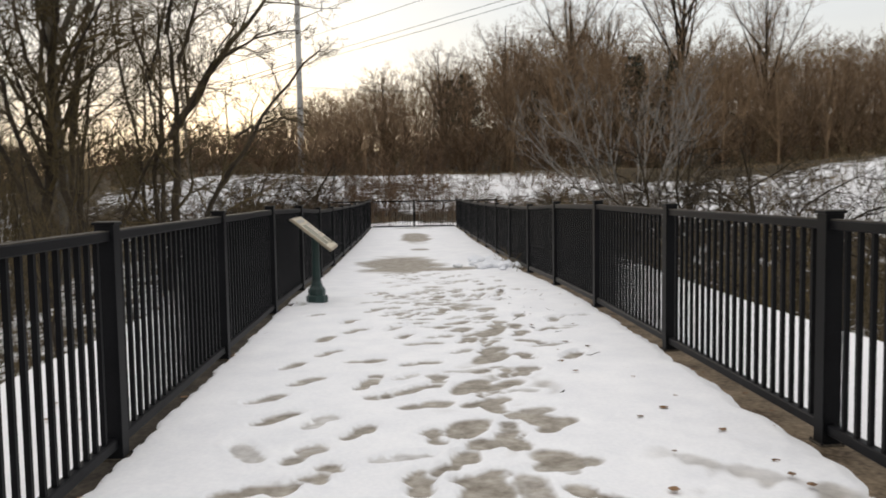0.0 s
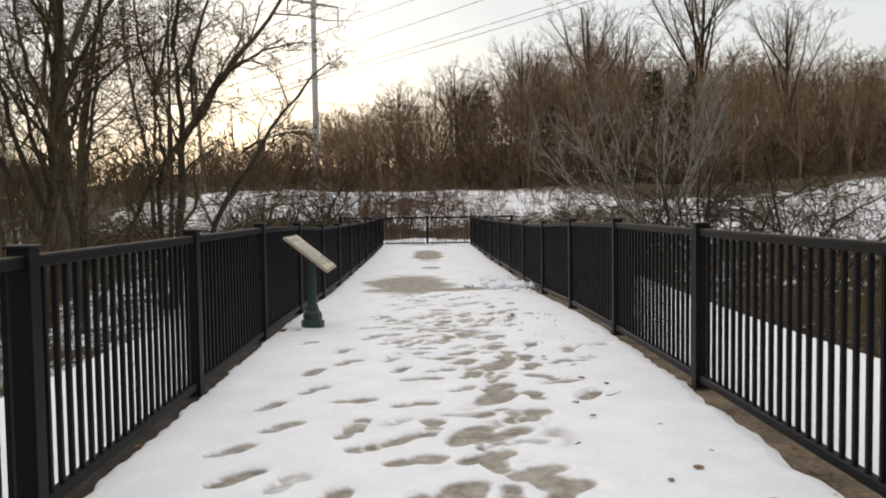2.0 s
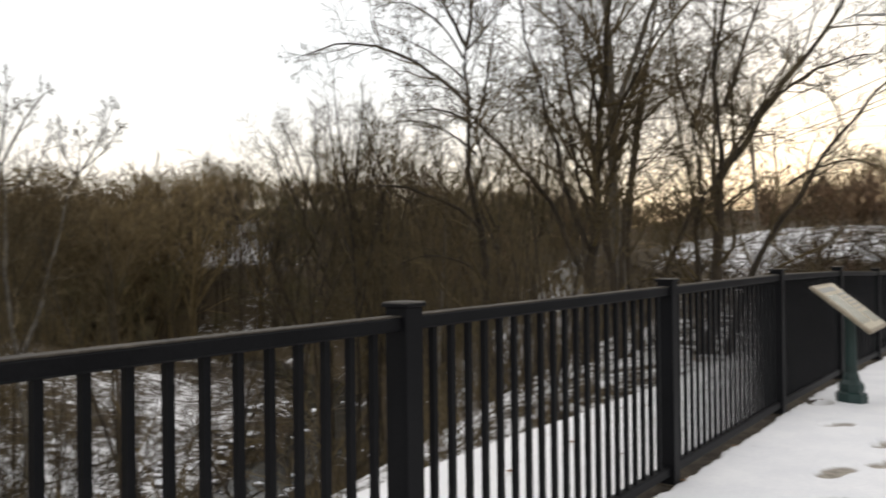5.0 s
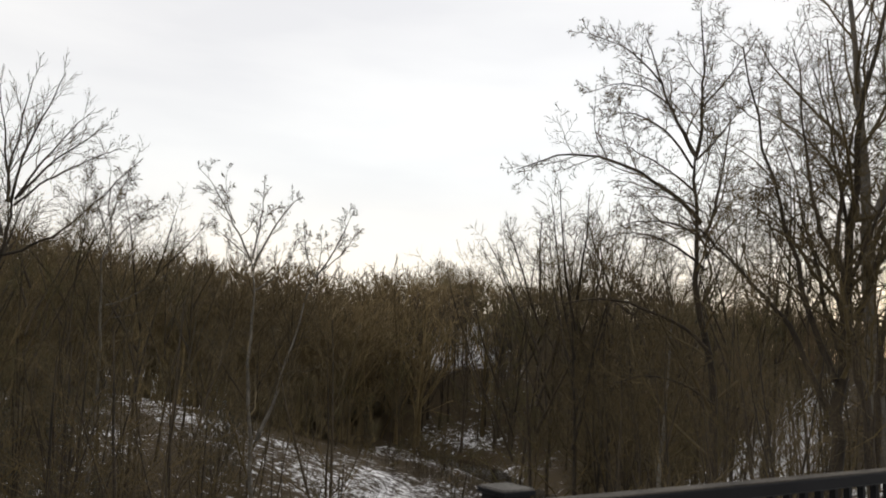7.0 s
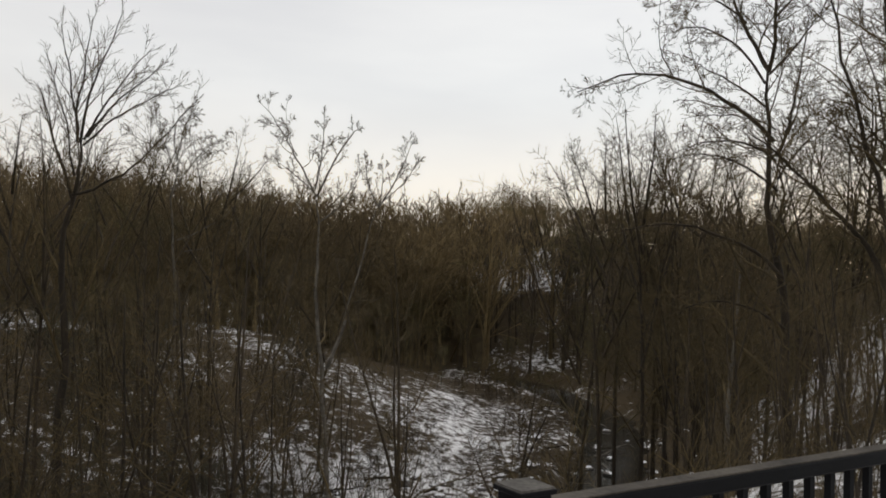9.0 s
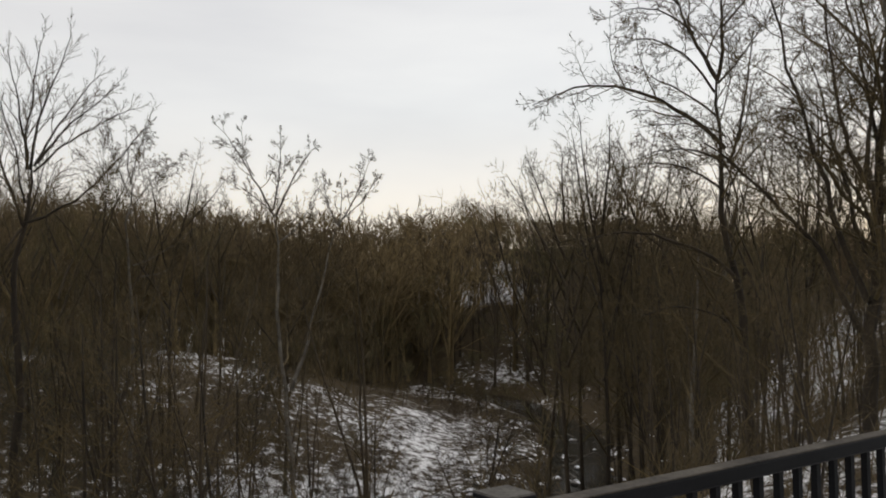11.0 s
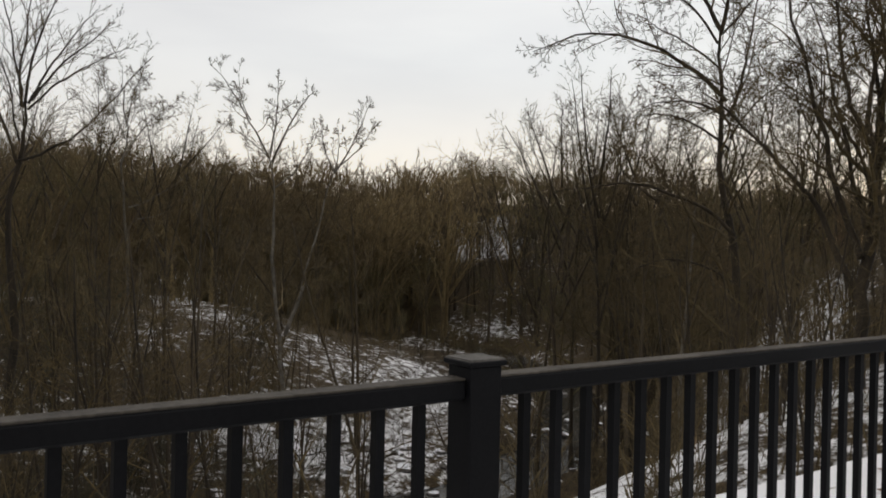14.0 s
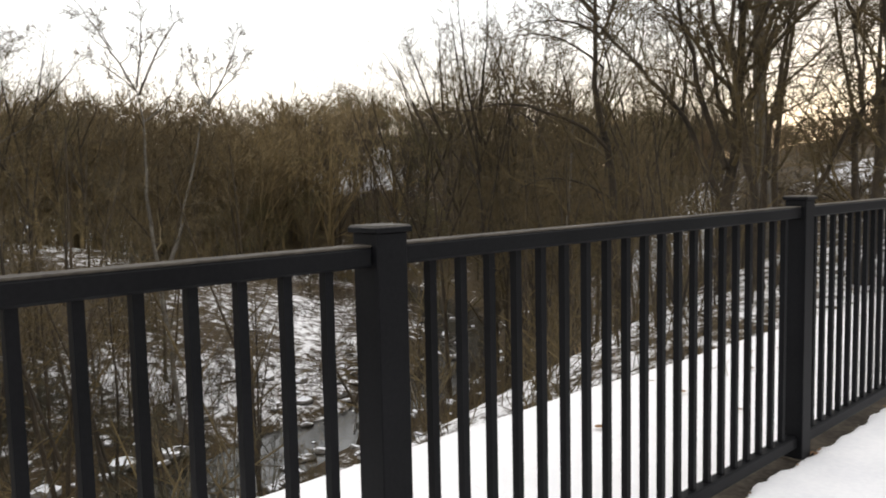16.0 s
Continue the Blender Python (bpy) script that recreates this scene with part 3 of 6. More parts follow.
    quads = np.stack([idx[:-1, :-1], idx[:-1, 1:], idx[1:, 1:], idx[1:, :-1]], -1).reshape(-1, 4)
    h = H.ravel()
    quads = quads[(h[quads] > -0.012).any(1)]
    # each cell is parted along its more level diagonal, so that edges run clean
    level = np.abs(h[quads[:, 0]] - h[quads[:, 2]]) < np.abs(h[quads[:, 1]] - h[quads[:, 3]])
    one, two = quads[level], quads[~level]
    tris = np.concatenate([one[:, [0, 1, 2]], one[:, [0, 2, 3]], two[:, [0, 1, 3]], two[:, [1, 2, 3]]])
    me = fill_mesh("deck_snow", np.stack([X + shift(Y), Y, Z], -1), np.zeros((0, 4)), DECK_SNOW, tris)
    slush = 0.96 * (1 - smooth(0.003, 0.0145, H)) * smooth(LEFT + 0.12, LEFT + 0.35, X) * (1 - smooth(RIGHT - 0.3, RIGHT - 0.12, X))
    me.attributes.new("slush", "FLOAT", "POINT").data.foreach_set("value", slush.ravel().astype(np.float32))
    tagged(new("deck_snow", me), "trodden snow with footprints on the concrete deck", "snow", kind="structure")


build_deck_snow()

TOP_Z, CAP_Z, BAR_Z = 1.132, 1.175, 0.052


def build_post():
    thing = tagged(empty("railing_post", 0, 0, 0), "square black steel railing post with a flat cap", "railing post", "railing posts")
    part("shaft", block(-0.046, 0.046, -0.046, 0.046, -0.01, CAP_Z - 0.016, 0.003), BLACK_PAINT, thing)
    lid = part("cap", block(-0.055, 0.055, -0.055, 0.055, CAP_Z - 0.016, CAP_Z - 0.003, 0.002), BLACK_PAINT, thing)
    top = bmesh.new()
    bmesh.ops.create_cone(top, cap_ends=True, segments=4, radius1=0.0745, radius2=0.071, depth=0.005, matrix=pose(0, 0, CAP_Z - 0.001, 0, 0, 45))
    # thin plate whose grey stands in for sky light on the cap
    part("cap_plate", top, CAP_FACE, lid, "top of the black cap, coloured grey for the sky's sheen")
    base = block(-0.062, 0.062, -0.062, 0.062, -0.012, 0.004, 0.003)
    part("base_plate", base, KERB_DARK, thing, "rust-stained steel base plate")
    for sx in (-1, 1):
        for sy in (-1, 1):
            part("bolt", lathe([(0.006, 0.0), (0.006, 0.006), (0.004, 0.009)], 6), BLACK_PAINT, thing).location = (0.054 * sx, 0.054 * sy, 0.004)
    return thing


def rail_bar(name, length, z0, z1, half, thing, mat, slope):
    """A bar along y between two posts, following the grade."""
    bm = block(-half, half, 0.046, length - 0.046, z0, z1, min(0.006, (z1 - z0) * 0.3))
    for v in bm.verts:
        v.co.z += slope * v.co.y
    return part(name, bm, mat, thing)


BALUSTER = fill_mesh("baluster", [(x, y, z) for z in (BAR_Z + 0.03, TOP_Z - 0.045) for x, y in ((-0.0115, -0.0115), (0.0115, -0.0115), (0.0115, 0.0115), (-0.0115, 0.0115))],
                     [(k, (k + 1) % 4, 4 + (k + 1) % 4, 4 + k) for k in range(4)], BLACK_PAINT, smooth=False)


def build_panel(length, slope, count, label):
    thing = tagged(empty("railing", 0, 0, 0), label, "railing", "railing panels")
    top = rail_bar("top_rail", length, TOP_Z - 0.052, TOP_Z - 0.004, 0.030, thing, BLACK_PAINT, slope)
    # thin added strip, its lighter colour imitates the sky reflected along the rail
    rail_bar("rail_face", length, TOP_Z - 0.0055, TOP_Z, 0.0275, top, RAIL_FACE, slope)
    rail_bar("bottom_rail", length, BAR_Z, BAR_Z + 0.055, 0.026, thing, BLACK_PAINT, slope)
    clear = length - 0.1
    for i in range(count):
        y = 0.05 + clear * (i + 1) / (count + 1)
        part("baluster", BALUSTER, BLACK_PAINT, thing).location = (0, y, slope * y)
    return thing


def build_railings():
    post = build_post()
    panels = {}
    first = True
    turn = math.degrees(math.atan(-SKEW))
    for side, y0, gap in ((LEFT, 0.10 - 4 * 2.385, 2.385), (RIGHT, DECK_Y0, PITCH)):
        posts = [y0 + gap * i for i in range(9)]
        posts += [posts[-1] + (DECK_Y1 - posts[-1]) * i / 8 for i in range(1, 9)]
        for i, y in enumerate(posts):
            m = pose(side + shift(y), y, float(deck_z(y)), 0, 0, turn)
            if first:
                post.matrix_world = m
                first = False
            else:
                copy_thing(post, m)
            if i + 1 < len(posts):
                gap = posts[i + 1] - y
                slope = round(float(deck_z(y + gap) - deck_z(y)) / gap, 3)
                key = (round(gap, 2), slope)
                if key not in panels:
                    panels[key] = build_panel(gap, slope, 20, "black steel railing panel with square balusters on the deck's edge")
                    panels[key].matrix_world = m
                else:
                    copy_thing(panels[key], m)
    # end fence across the deck, a little wider than it, with a middle post
    z = float(deck_z(DECK_Y1))
    for x0, x1 in ((-3.40, -1.78), (-1.74, 0.0), (0.06, 1.76), (1.82, 3.38)):
        n = max(4, int((x1 - x0) / 0.108))
        fence = build_panel(x1 - x0, 0.0, n, "black steel end fence across the far end of the deck")
        fence.matrix_world = pose(x0, DECK_Y1, z - 0.03, 0, 0, -90)
    for x in (0.03, -3.44, 3.42):
        copy_thing(post, pose(x, DECK_Y1, z - 0.03))
    # end behind the camera
    back = build_panel(RIGHT - LEFT, 0.0, 32, "black steel railing across the near end of the deck")
    back.matrix_world = pose(LEFT + shift(DECK_Y0), DECK_Y0, 0, 0, 0, -90)


build_railings()


def build_sign():
    """Low interpretive sign: turned pedestal and a tilted board facing the deck."""
    thing = tagged(empty("interpretive_sign", -1.30, 5.72, float(deck_z(5.72))), "dark green pedestal sign with a pale tilted board", "sign")
    base = lathe([(0.125, 0.0), (0.13, 0.05), (0.125, 0.085), (0.10, 0.10), (0.105, 0.13), (0.10, 0.165), (0.072, 0.20), (0.066, 0.23), (0.055, 0.26), (0.052, 0.28)], 8)
    part("pedestal_base", base, GREEN_PAINT, thing)
    part("pedestal", lathe([(0.052, 0.27), (0.046, 0.45), (0.044, 0.78)], 16), GREEN_PAINT, thing)
    tilt = math.degrees(math.atan2(0.38, 0.47))
    m = pose(0.0, 0.0, 0.835, 0, tilt, 0)
    def tilted(bm):
        bmesh.ops.transform(bm, matrix=m, verts=bm.verts)
        return bm
    part("bracket", tilted(block(-0.14, 0.14, -0.10, 0.10, -0.05, -0.022, 0.004)), GREEN_PAINT, thing)
    back = part("board", tilted(block(-0.295, 0.295, -0.41, 0.41, -0.022, 0.006, 0.004)), BOARD_EDGE, thing, "weathered tan board frame")
    part("panel_face", tilted(block(-0.27, 0.27, -0.385, 0.385, 0.004, 0.010, 0.001)), BOARD, thing, "pale printed panel")
    for x0, x1, y0, y1, mat in ((-0.24, -0.19, -0.36, 0.18, INK), (-0.15, 0.20, -0.36, -0.02, PICTURE), (-0.15, -0.13, 0.04, 0.36, INK), (-0.10, -0.085, 0.04, 0.36, INK),
                                (-0.055, -0.04, 0.04, 0.35, INK), (-0.01, 0.005, 0.04, 0.36, INK), (0.035, 0.05, 0.04, 0.30, INK), (0.09, 0.22, 0.06, 0.36, PICTURE)):
        part("print", tilted(block(x0, x1, y0, y1, 0.008, 0.0115)), mat, thing)


BOARD = material("pale_sign_panel", (0.40, 0.345, 0.24), (0.60, 0.54, 0.42), rough=0.55, scale=4, fine=40, bump=0.03, dist=0.002)
BOARD_EDGE = material("weathered_board_edge", (0.24, 0.20, 0.14), (0.40, 0.34, 0.26), rough=0.7, scale=8, fine=60, bump=0.2, dist=0.003)
INK = material("faded_print", (0.12, 0.12, 0.11), (0.20, 0.19, 0.17), rough=0.3, bump=0)
PICTURE = material("faded_picture", (0.20, 0.22, 0.16), (0.38, 0.34, 0.26), rough=0.25, scale=9, fine=30, bump=0)
build_sign()

# ---- trees ----
def unit(v):
    return v / np.maximum(np.linalg.norm(v, axis=-1, keepdims=True), 1e-9)


def extend(rng, base, d, length, r0, segs, wander, up, tip):
    """Many branches at once: points (m, segs + 1, 3) and radii. up: pull to the vertical."""
    pts, step = [base], (length / segs)[:, None]
    for i in range(segs):
        d = unit(d + wander * rng.normal(size=d.shape) + np.array((0, 0, 1.0)) * up)
        pts.append(pts[-1] + d * step)
    t = np.linspace(0, 1, segs + 1)
    return np.stack(pts, 1), r0[:, None] * (1 - (1 - tip) * t)[None] ** 1.0


def sprout(rng, P, R, length, kids, t0, angle, ratio, rratio, thin):
    """Children along the branches: bases, ways, lengths, radii."""
    m, n = P.shape[:2]
    t = t0 + (1 - t0) * (np.arange(kids)[None] + rng.uniform(0, 1, (m, kids))) / kids
    f = t * (n - 1)
    i = np.minimum(f.astype(int), n - 2)
    w = (f - i)[..., None]
    row = np.arange(m)[:, None]
    base = P[row, i] * (1 - w) + P[row, i + 1] * w
    tan = unit(P[row, i + 1] - P[row, i])
    rad = R[row, i] * (1 - w[..., 0]) + R[row, i + 1] * w[..., 0]
    az = np.arange(kids)[None] * 2.4 + rng.uniform(0, 6.28, (m, 1)) + rng.normal(0, 0.5, (m, kids))
    ref = np.where(np.abs(tan[..., 2:]) > 0.9, np.array((1.0, 0, 0)), np.array((0, 0, 1.0)))
    u = unit(np.cross(tan, ref))
    v = np.cross(tan, u)
    perp = np.cos(az)[..., None] * u + np.sin(az)[..., None] * v
    a = np.radians(angle * rng.uniform(0.7, 1.3, (m, kids)))[..., None]
    way = np.cos(a) * tan + np.sin(a) * perp
    ln = length[:, None] * ratio * (1.12 - 0.62 * (t - t0) / max(1e-3, 1 - t0)) * rng.uniform(0.65, 1.25, (m, kids))
    rad = np.maximum(np.minimum(rad * rratio, ln * 0.03), thin)
    return base.reshape(-1, 3), way.reshape(-1, 3), ln.ravel(), rad.ravel()


def tubes(P, R, sides):
    """Vertices and quads of tubes round many polylines."""
    m, n = P.shape[:2]
    T = unit(np.gradient(P, axis=1)) if n > 2 else unit(np.repeat(P[:, 1:] - P[:, :1], 2, axis=1))
    ref = np.where(np.abs(T[:, :1, 2:]) > 0.8, np.array((1.0, 0, 0)), np.array((0, 0, 1.0)))
    u = unit(ref - (ref * T).sum(-1, keepdims=True) * T)
    v = np.cross(T, u)
    a = np.arange(sides) * 2 * math.pi / sides
    ring = P[:, :, None] + R[:, :, None, None] * (np.cos(a)[None, None, :, None] * u[:, :, None] + np.sin(a)[None, None, :, None] * v[:, :, None])
    idx = np.arange(m * n * sides).reshape(m, n, sides)
    nxt = np.roll(idx, -1, axis=2)
    quads = np.stack([idx[:, :-1], nxt[:, :-1], nxt[:, 1:], idx[:, 1:]], -1).reshape(-1, 4)
    return ring.reshape(-1, 3), quads, np.zeros((0, 3), int)


def spikes(base, way, length, r, rng):
    """Slender three-sided cones, the finest twigs."""
    way = unit(way + 0.12 * rng.normal(size=way.shape) + np.array((0, 0, 0.1)))
    ref = np.where(np.abs(way[:, 2:]) > 0.8, np.array((1.0, 0, 0)), np.array((0, 0, 1.0)))
    u = unit(np.cross(way, ref))
    v = np.cross(way, u)
    a = np.arange(3) * 2 * math.pi / 3
    ring = base[:, None] + r[:, None, None] * (np.cos(a)[None, :, None] * u[:, None] + np.sin(a)[None, :, None] * v[:, None])
    V = np.concatenate([ring, (base + way * length[:, None])[:, None]], 1)
    i = np.arange(len(base))[:, None] * 4
    T = np.concatenate([np.stack([i + k, i + (k + 1) % 3, i + 3], -1) for k in range(3)], 1).reshape(-1, 3)
    return V.reshape(-1, 3), np.zeros((0, 4), int), T


def joined(pieces):
    """One array each of vertices, quads and triangles from many."""
    V, Q, T, n = [], [], [], 0
    for v, q, t in pieces:
        V.append(v), Q.append(q + n), T.append(t + n)
        n += len(v)
    return np.concatenate(V), np.concatenate(Q), np.concatenate(T)


def bough(rng, base, knee, tip, r, segs):
    """A limb that bends from its base by a knee to its tip, with small kinks: points, radii, length."""
    a, b, c = (np.array(p, float) for p in (base, knee, tip))
    t = np.linspace(0, 1, segs + 1)[:, None]
    P = a * (1 - t) ** 2 + 2 * b * t * (1 - t) + c * t * t
    length = float(np.linalg.norm(np.diff(P, axis=0), axis=1).sum())
    kink = np.cumsum(rng.normal(0, 0.007 * length, P.shape), axis=0)
    P = P + (kink - kink[-1] * t) * np.minimum(1, 3 * t)
    R = r * (1 - 0.78 * np.linspace(0, 1, segs + 1))
    return P[None], R[None], length


def grow(seed, stems, levels, thin=0.0075, sides=9, segs=12):
    """Stems: rows of base, way, length, radius, wander, up, or of base, knee, tip, radius. levels: kids, first t, angle, length ratio, radius ratio, segments, wander, up, sides;
    no segments: the finest twigs. Returns the geometry of the stems and of the branches."""
    rng = np.random.default_rng(seed)
    stem_parts, all_p, all_r, all_l = [], [], [], []
    for base, *row in stems:
        if len(row) == 3:
            P, R, length = bough(rng, base, *row, segs)
        else:
            way, length, r, wander, up = row
            P, R = extend(rng, np.array([base], float), unit(np.array([way], float)), np.array([float(length)]), np.array([float(r)]), segs, wander, up, 0.18)
        if base[2] == 0:
            R[:, 0] *= 1.25
        stem_parts.append(tubes(P, R, sides))
        all_p.append(P), all_r.append(R), all_l.append(length)
    P, R, L = np.concatenate(all_p), np.concatenate(all_r), np.array(all_l, float)
    crown = []
    for kids, t0, angle, ratio, rratio, n, wander, up, around in levels:
        base, way, L, r = sprout(rng, P, R, L, kids, t0, angle, ratio, rratio, thin)
        if n == 0:
            r = np.minimum(r, L * (0.016 if thin < 0.0136 else 0.021))
            crown.append(spikes(base, way, L, r, rng))
            break
        P, R = extend(rng, base, way, L, r, n, wander, up, 0.3)
        R = np.maximum(R, thin * 0.8)
        crown.append(tubes(P, R, around))
    return joined(stem_parts), joined(crown)


def solid(name, geometry, mat):
    v, q, t = geometry
    return fill_mesh(name, v, q, mat, t)


def tree_thing(name, label, group, seed, stems, levels, bark=None, twig=None, thin=0.0075, category="tree", trunk_name="trunk", crown_name="crown", sides=9, segs=12):
    trunk, crown = grow(seed, stems, levels, thin, sides, segs)
    thing = tagged(empty(name, 0, 0, 0), label, category, group)
    part(trunk_name, solid(trunk_name, trunk, bark or BARK), None, thing)
    part(crown_name, solid(crown_name, crown, twig or TWIG), None, thing)
    return thing


def shaped_tree(name, label, group, seed, x, y, boughs, levels, bark=None, twig=None, thin=0.0065, sides=9):
    """A tree of given boughs, turned to the deck. Rows: across and height of the base, of the knee and of the tip, depth of the tip, radius."""
    stems = [((a0, 0, h0), (a1, 0.3 * d, h1), (a2, d, h2), r) for a0, h0, a1, h1, a2, h2, d, r in boughs]
    t = tree_thing(name, label, group, seed, stems, levels, bark, twig, thin, sides=sides, segs=14)
    return stand(t, x, y, math.degrees(math.atan2(-x, y + 1.5)))


def stand(thing, x, y, turn=0.0, size=1.0, sink=0.25):
    thing.matrix_world = pose(x, y, float(land(x, y)) - sink, 0, 0, turn) @ Matrix.Scale(size, 4)
    return thing


# skyline of the woods as seen from the deck: bearing to the left of straight ahead, rise over distance
BEARING = [-34, -28, -20, -16, -12, -7, -2, 2, 5, 8, 10, 13, 17, 20, 25, 30, 42, 46, 52, 58, 66, 75, 90, 110]
SKYLINE = [0.20, 0.195, 0.215, 0.20, 0.235, 0.215, 0.185, 0.165, 0.14, 0.118, 0.09, 0.080, 0.062, 0.054, 0.056, 0.078, 0.088, 0.092, 0.095, 0.092, 0.090, 0.10, 0.12, 0.12]
# roof of the nearer trees on the valley floor, with a gap that opens on the far slope
FLOOR_BEARING = [10, 24, 27, 40, 45, 47, 55, 58, 62, 75, 90]
FLOOR_ROOF = [0.05, 0.050, 0.074, 0.066, 0.02, -0.035, -0.035, 0.02, 0.05, 0.066, 0.09]


def canopy(x, y):
    """Height of the woods' roof over the deck's level."""
    far, turn = math.hypot(x, y + 1.5), math.degrees(math.atan2(-x, y + 1.5))
    if x < -8 and far < 82:
        return 1.4 + far * float(np.interp(turn, FLOOR_BEARING, FLOOR_ROOF))
    return 1.4 + far * float(np.interp(turn, BEARING, SKYLINE))


FINE = [(12, 0.2, 48, 0.44, 0.55, 7, 0.11, 0.035, 5), (7, 0.12, 46, 0.48, 0.6, 4, 0.13, 0.03, 3), (6, 0.12, 42, 0.5, 0.65, 1, 0.16, 0.02, 3), (4, 0.15, 40, 0.85, 0.8, 0, 0, 0, 0)]


CURLY = [(11, 0.20, 46, 0.34, 0.5, 6, 0.17, 0.035, 4), (7, 0.14, 46, 0.46, 0.6, 4, 0.18, 0.03, 3), (5, 0.12, 44, 0.5, 0.65, 2, 0.2, 0.03, 3), (4, 0.12, 42, 0.8, 0.8, 0, 0, 0, 0)]
DENSE = [(13, 0.34, 46, 0.36, 0.5, 6, 0.17, 0.035, 4), (8, 0.14, 46, 0.46, 0.6, 4, 0.18, 0.03, 3), (5, 0.12, 44, 0.5, 0.65, 2, 0.2, 0.03, 3), (4, 0.12, 42, 0.8, 0.8, 0, 0, 0, 0)]
KNOBBLY = [(7, 0.25, 48, 0.30, 0.6, 5, 0.2, 0.10, 4), (6, 0.2, 48, 0.44, 0.65, 3, 0.2, 0.09, 3), (6, 0.12, 46, 0.5, 0.7, 2, 0.2, 0.06, 3), (4, 0.15, 40, 0.8, 0.8, 0, 0, 0, 0)]
STRAIGHT = [(8, 0.25, 30, 0.34, 0.5, 5, 0.09, 0.03, 4), (6, 0.15, 32, 0.46, 0.6, 3, 0.10, 0.03, 3), (4, 0.12, 32, 0.7, 0.8, 0, 0, 0, 0)]


def big_trees():
    """The trees that stand close by the deck, each with its own stems."""
    g = "large bare trees near the deck"
    # tall tree on the slope, a long limb reaching out over the valley
    shaped_tree("bare_tree", "tall bare grey-brown tree with a long arching limb", g, 11, -12.29, 15.97,
                [(0.43, 0.00, 0.18, 5.60, -0.21, 10.20, 0.0, 0.140), (-0.21, 10.20, -0.65, 10.86, -1.55, 13.71, 0.6, 0.063),
                        (-0.21, 10.13, 0.12, 11.27, -0.10, 13.79, -0.9, 0.056), (0.01, 8.07, 0.43, 8.95, 0.71, 11.81, 1.4, 0.052),
                        (-0.04, 8.42, -2.09, 10.99, -4.50, 9.51, -1.7, 0.059), (-0.27, 9.85, -1.17, 11.69, -2.67, 11.03, -0.6, 0.035),
                        (-0.18, 9.21, -1.33, 10.36, -2.24, 10.72, 0.6, 0.032), (0.01, 7.93, -0.94, 8.96, -2.50, 8.29, 0.8, 0.038),
                        (0.06, 7.22, -1.02, 8.42, -2.43, 7.89, -0.8, 0.035), (0.20, 5.14, -1.11, 6.64, -3.91, 6.06, -1.9, 0.052),
                        (0.30, 3.90, -1.08, 4.99, -2.57, 4.01, 0.7, 0.035), (-0.72, 11.38, -1.81, 12.70, -3.08, 12.20, 0.6, 0.028),
                        (-1.09, 12.18, -1.96, 13.39, -3.21, 13.51, -0.6, 0.028), (-0.06, 11.47, 0.68, 12.25, 1.33, 13.56, 0.6, 0.032),
                        (-0.00, 8.70, -0.79, 9.34, -2.20, 9.00, -0.4, 0.025), (0.05, 7.50, 0.69, 8.59, 1.60, 9.34, 0.7, 0.032),
                        (-0.18, 10.06, 0.50, 10.78, 1.16, 11.75, -0.6, 0.032)],
                CURLY)
    # clumps of stems, long limbs leaning out to both sides
    shaped_tree("bare_tree", "dark bare tree with long straight limbs leaning outwards", g, 12, -8.96, 16.3,
                [(-0.20, 0.00, -0.14, 3.57, 1.01, 11.65, 0.0, 0.170), (-0.30, 2.41, -1.33, 5.05, -3.26, 6.58, -1.2, 0.075),
                        (-0.15, 3.05, -0.64, 4.09, -2.16, 11.28, 1.0, 0.085), (-0.06, 3.69, -0.41, 5.22, -1.40, 9.30, 2.1, 0.065),
                        (0.08, 4.69, 0.25, 6.00, 1.93, 8.84, -1.4, 0.060), (0.02, 4.31, -0.20, 5.95, -1.36, 7.30, 0.8, 0.050),
                        (0.13, 5.31, 0.53, 6.21, -0.57, 10.57, 1.0, 0.070)],
                DENSE)
    shaped_tree("bare_tree", "many-stemmed bare tree with dark trunks spreading from one base", g, 26, -8.44, 16.18,
                [(0.18, 0.00, -0.07, 4.03, -0.54, 5.86, 0.0, 0.130), (0.11, 0.00, 0.13, 3.53, 0.93, 7.70, 1.3, 0.100),
                        (0.34, 0.00, 1.52, 3.49, 2.40, 4.38, -0.5, 0.085), (2.36, 4.34, 3.14, 5.57, 4.00, 7.23, -0.9, 0.065),
                        (-0.13, 4.01, 0.05, 4.88, 0.62, 6.59, 0.5, 0.060), (-0.40, 5.34, -1.03, 6.44, -1.29, 10.17, -0.9, 0.060),
                        (-0.48, 5.60, -0.54, 6.72, 0.26, 10.62, 0.9, 0.060)],
                DENSE)
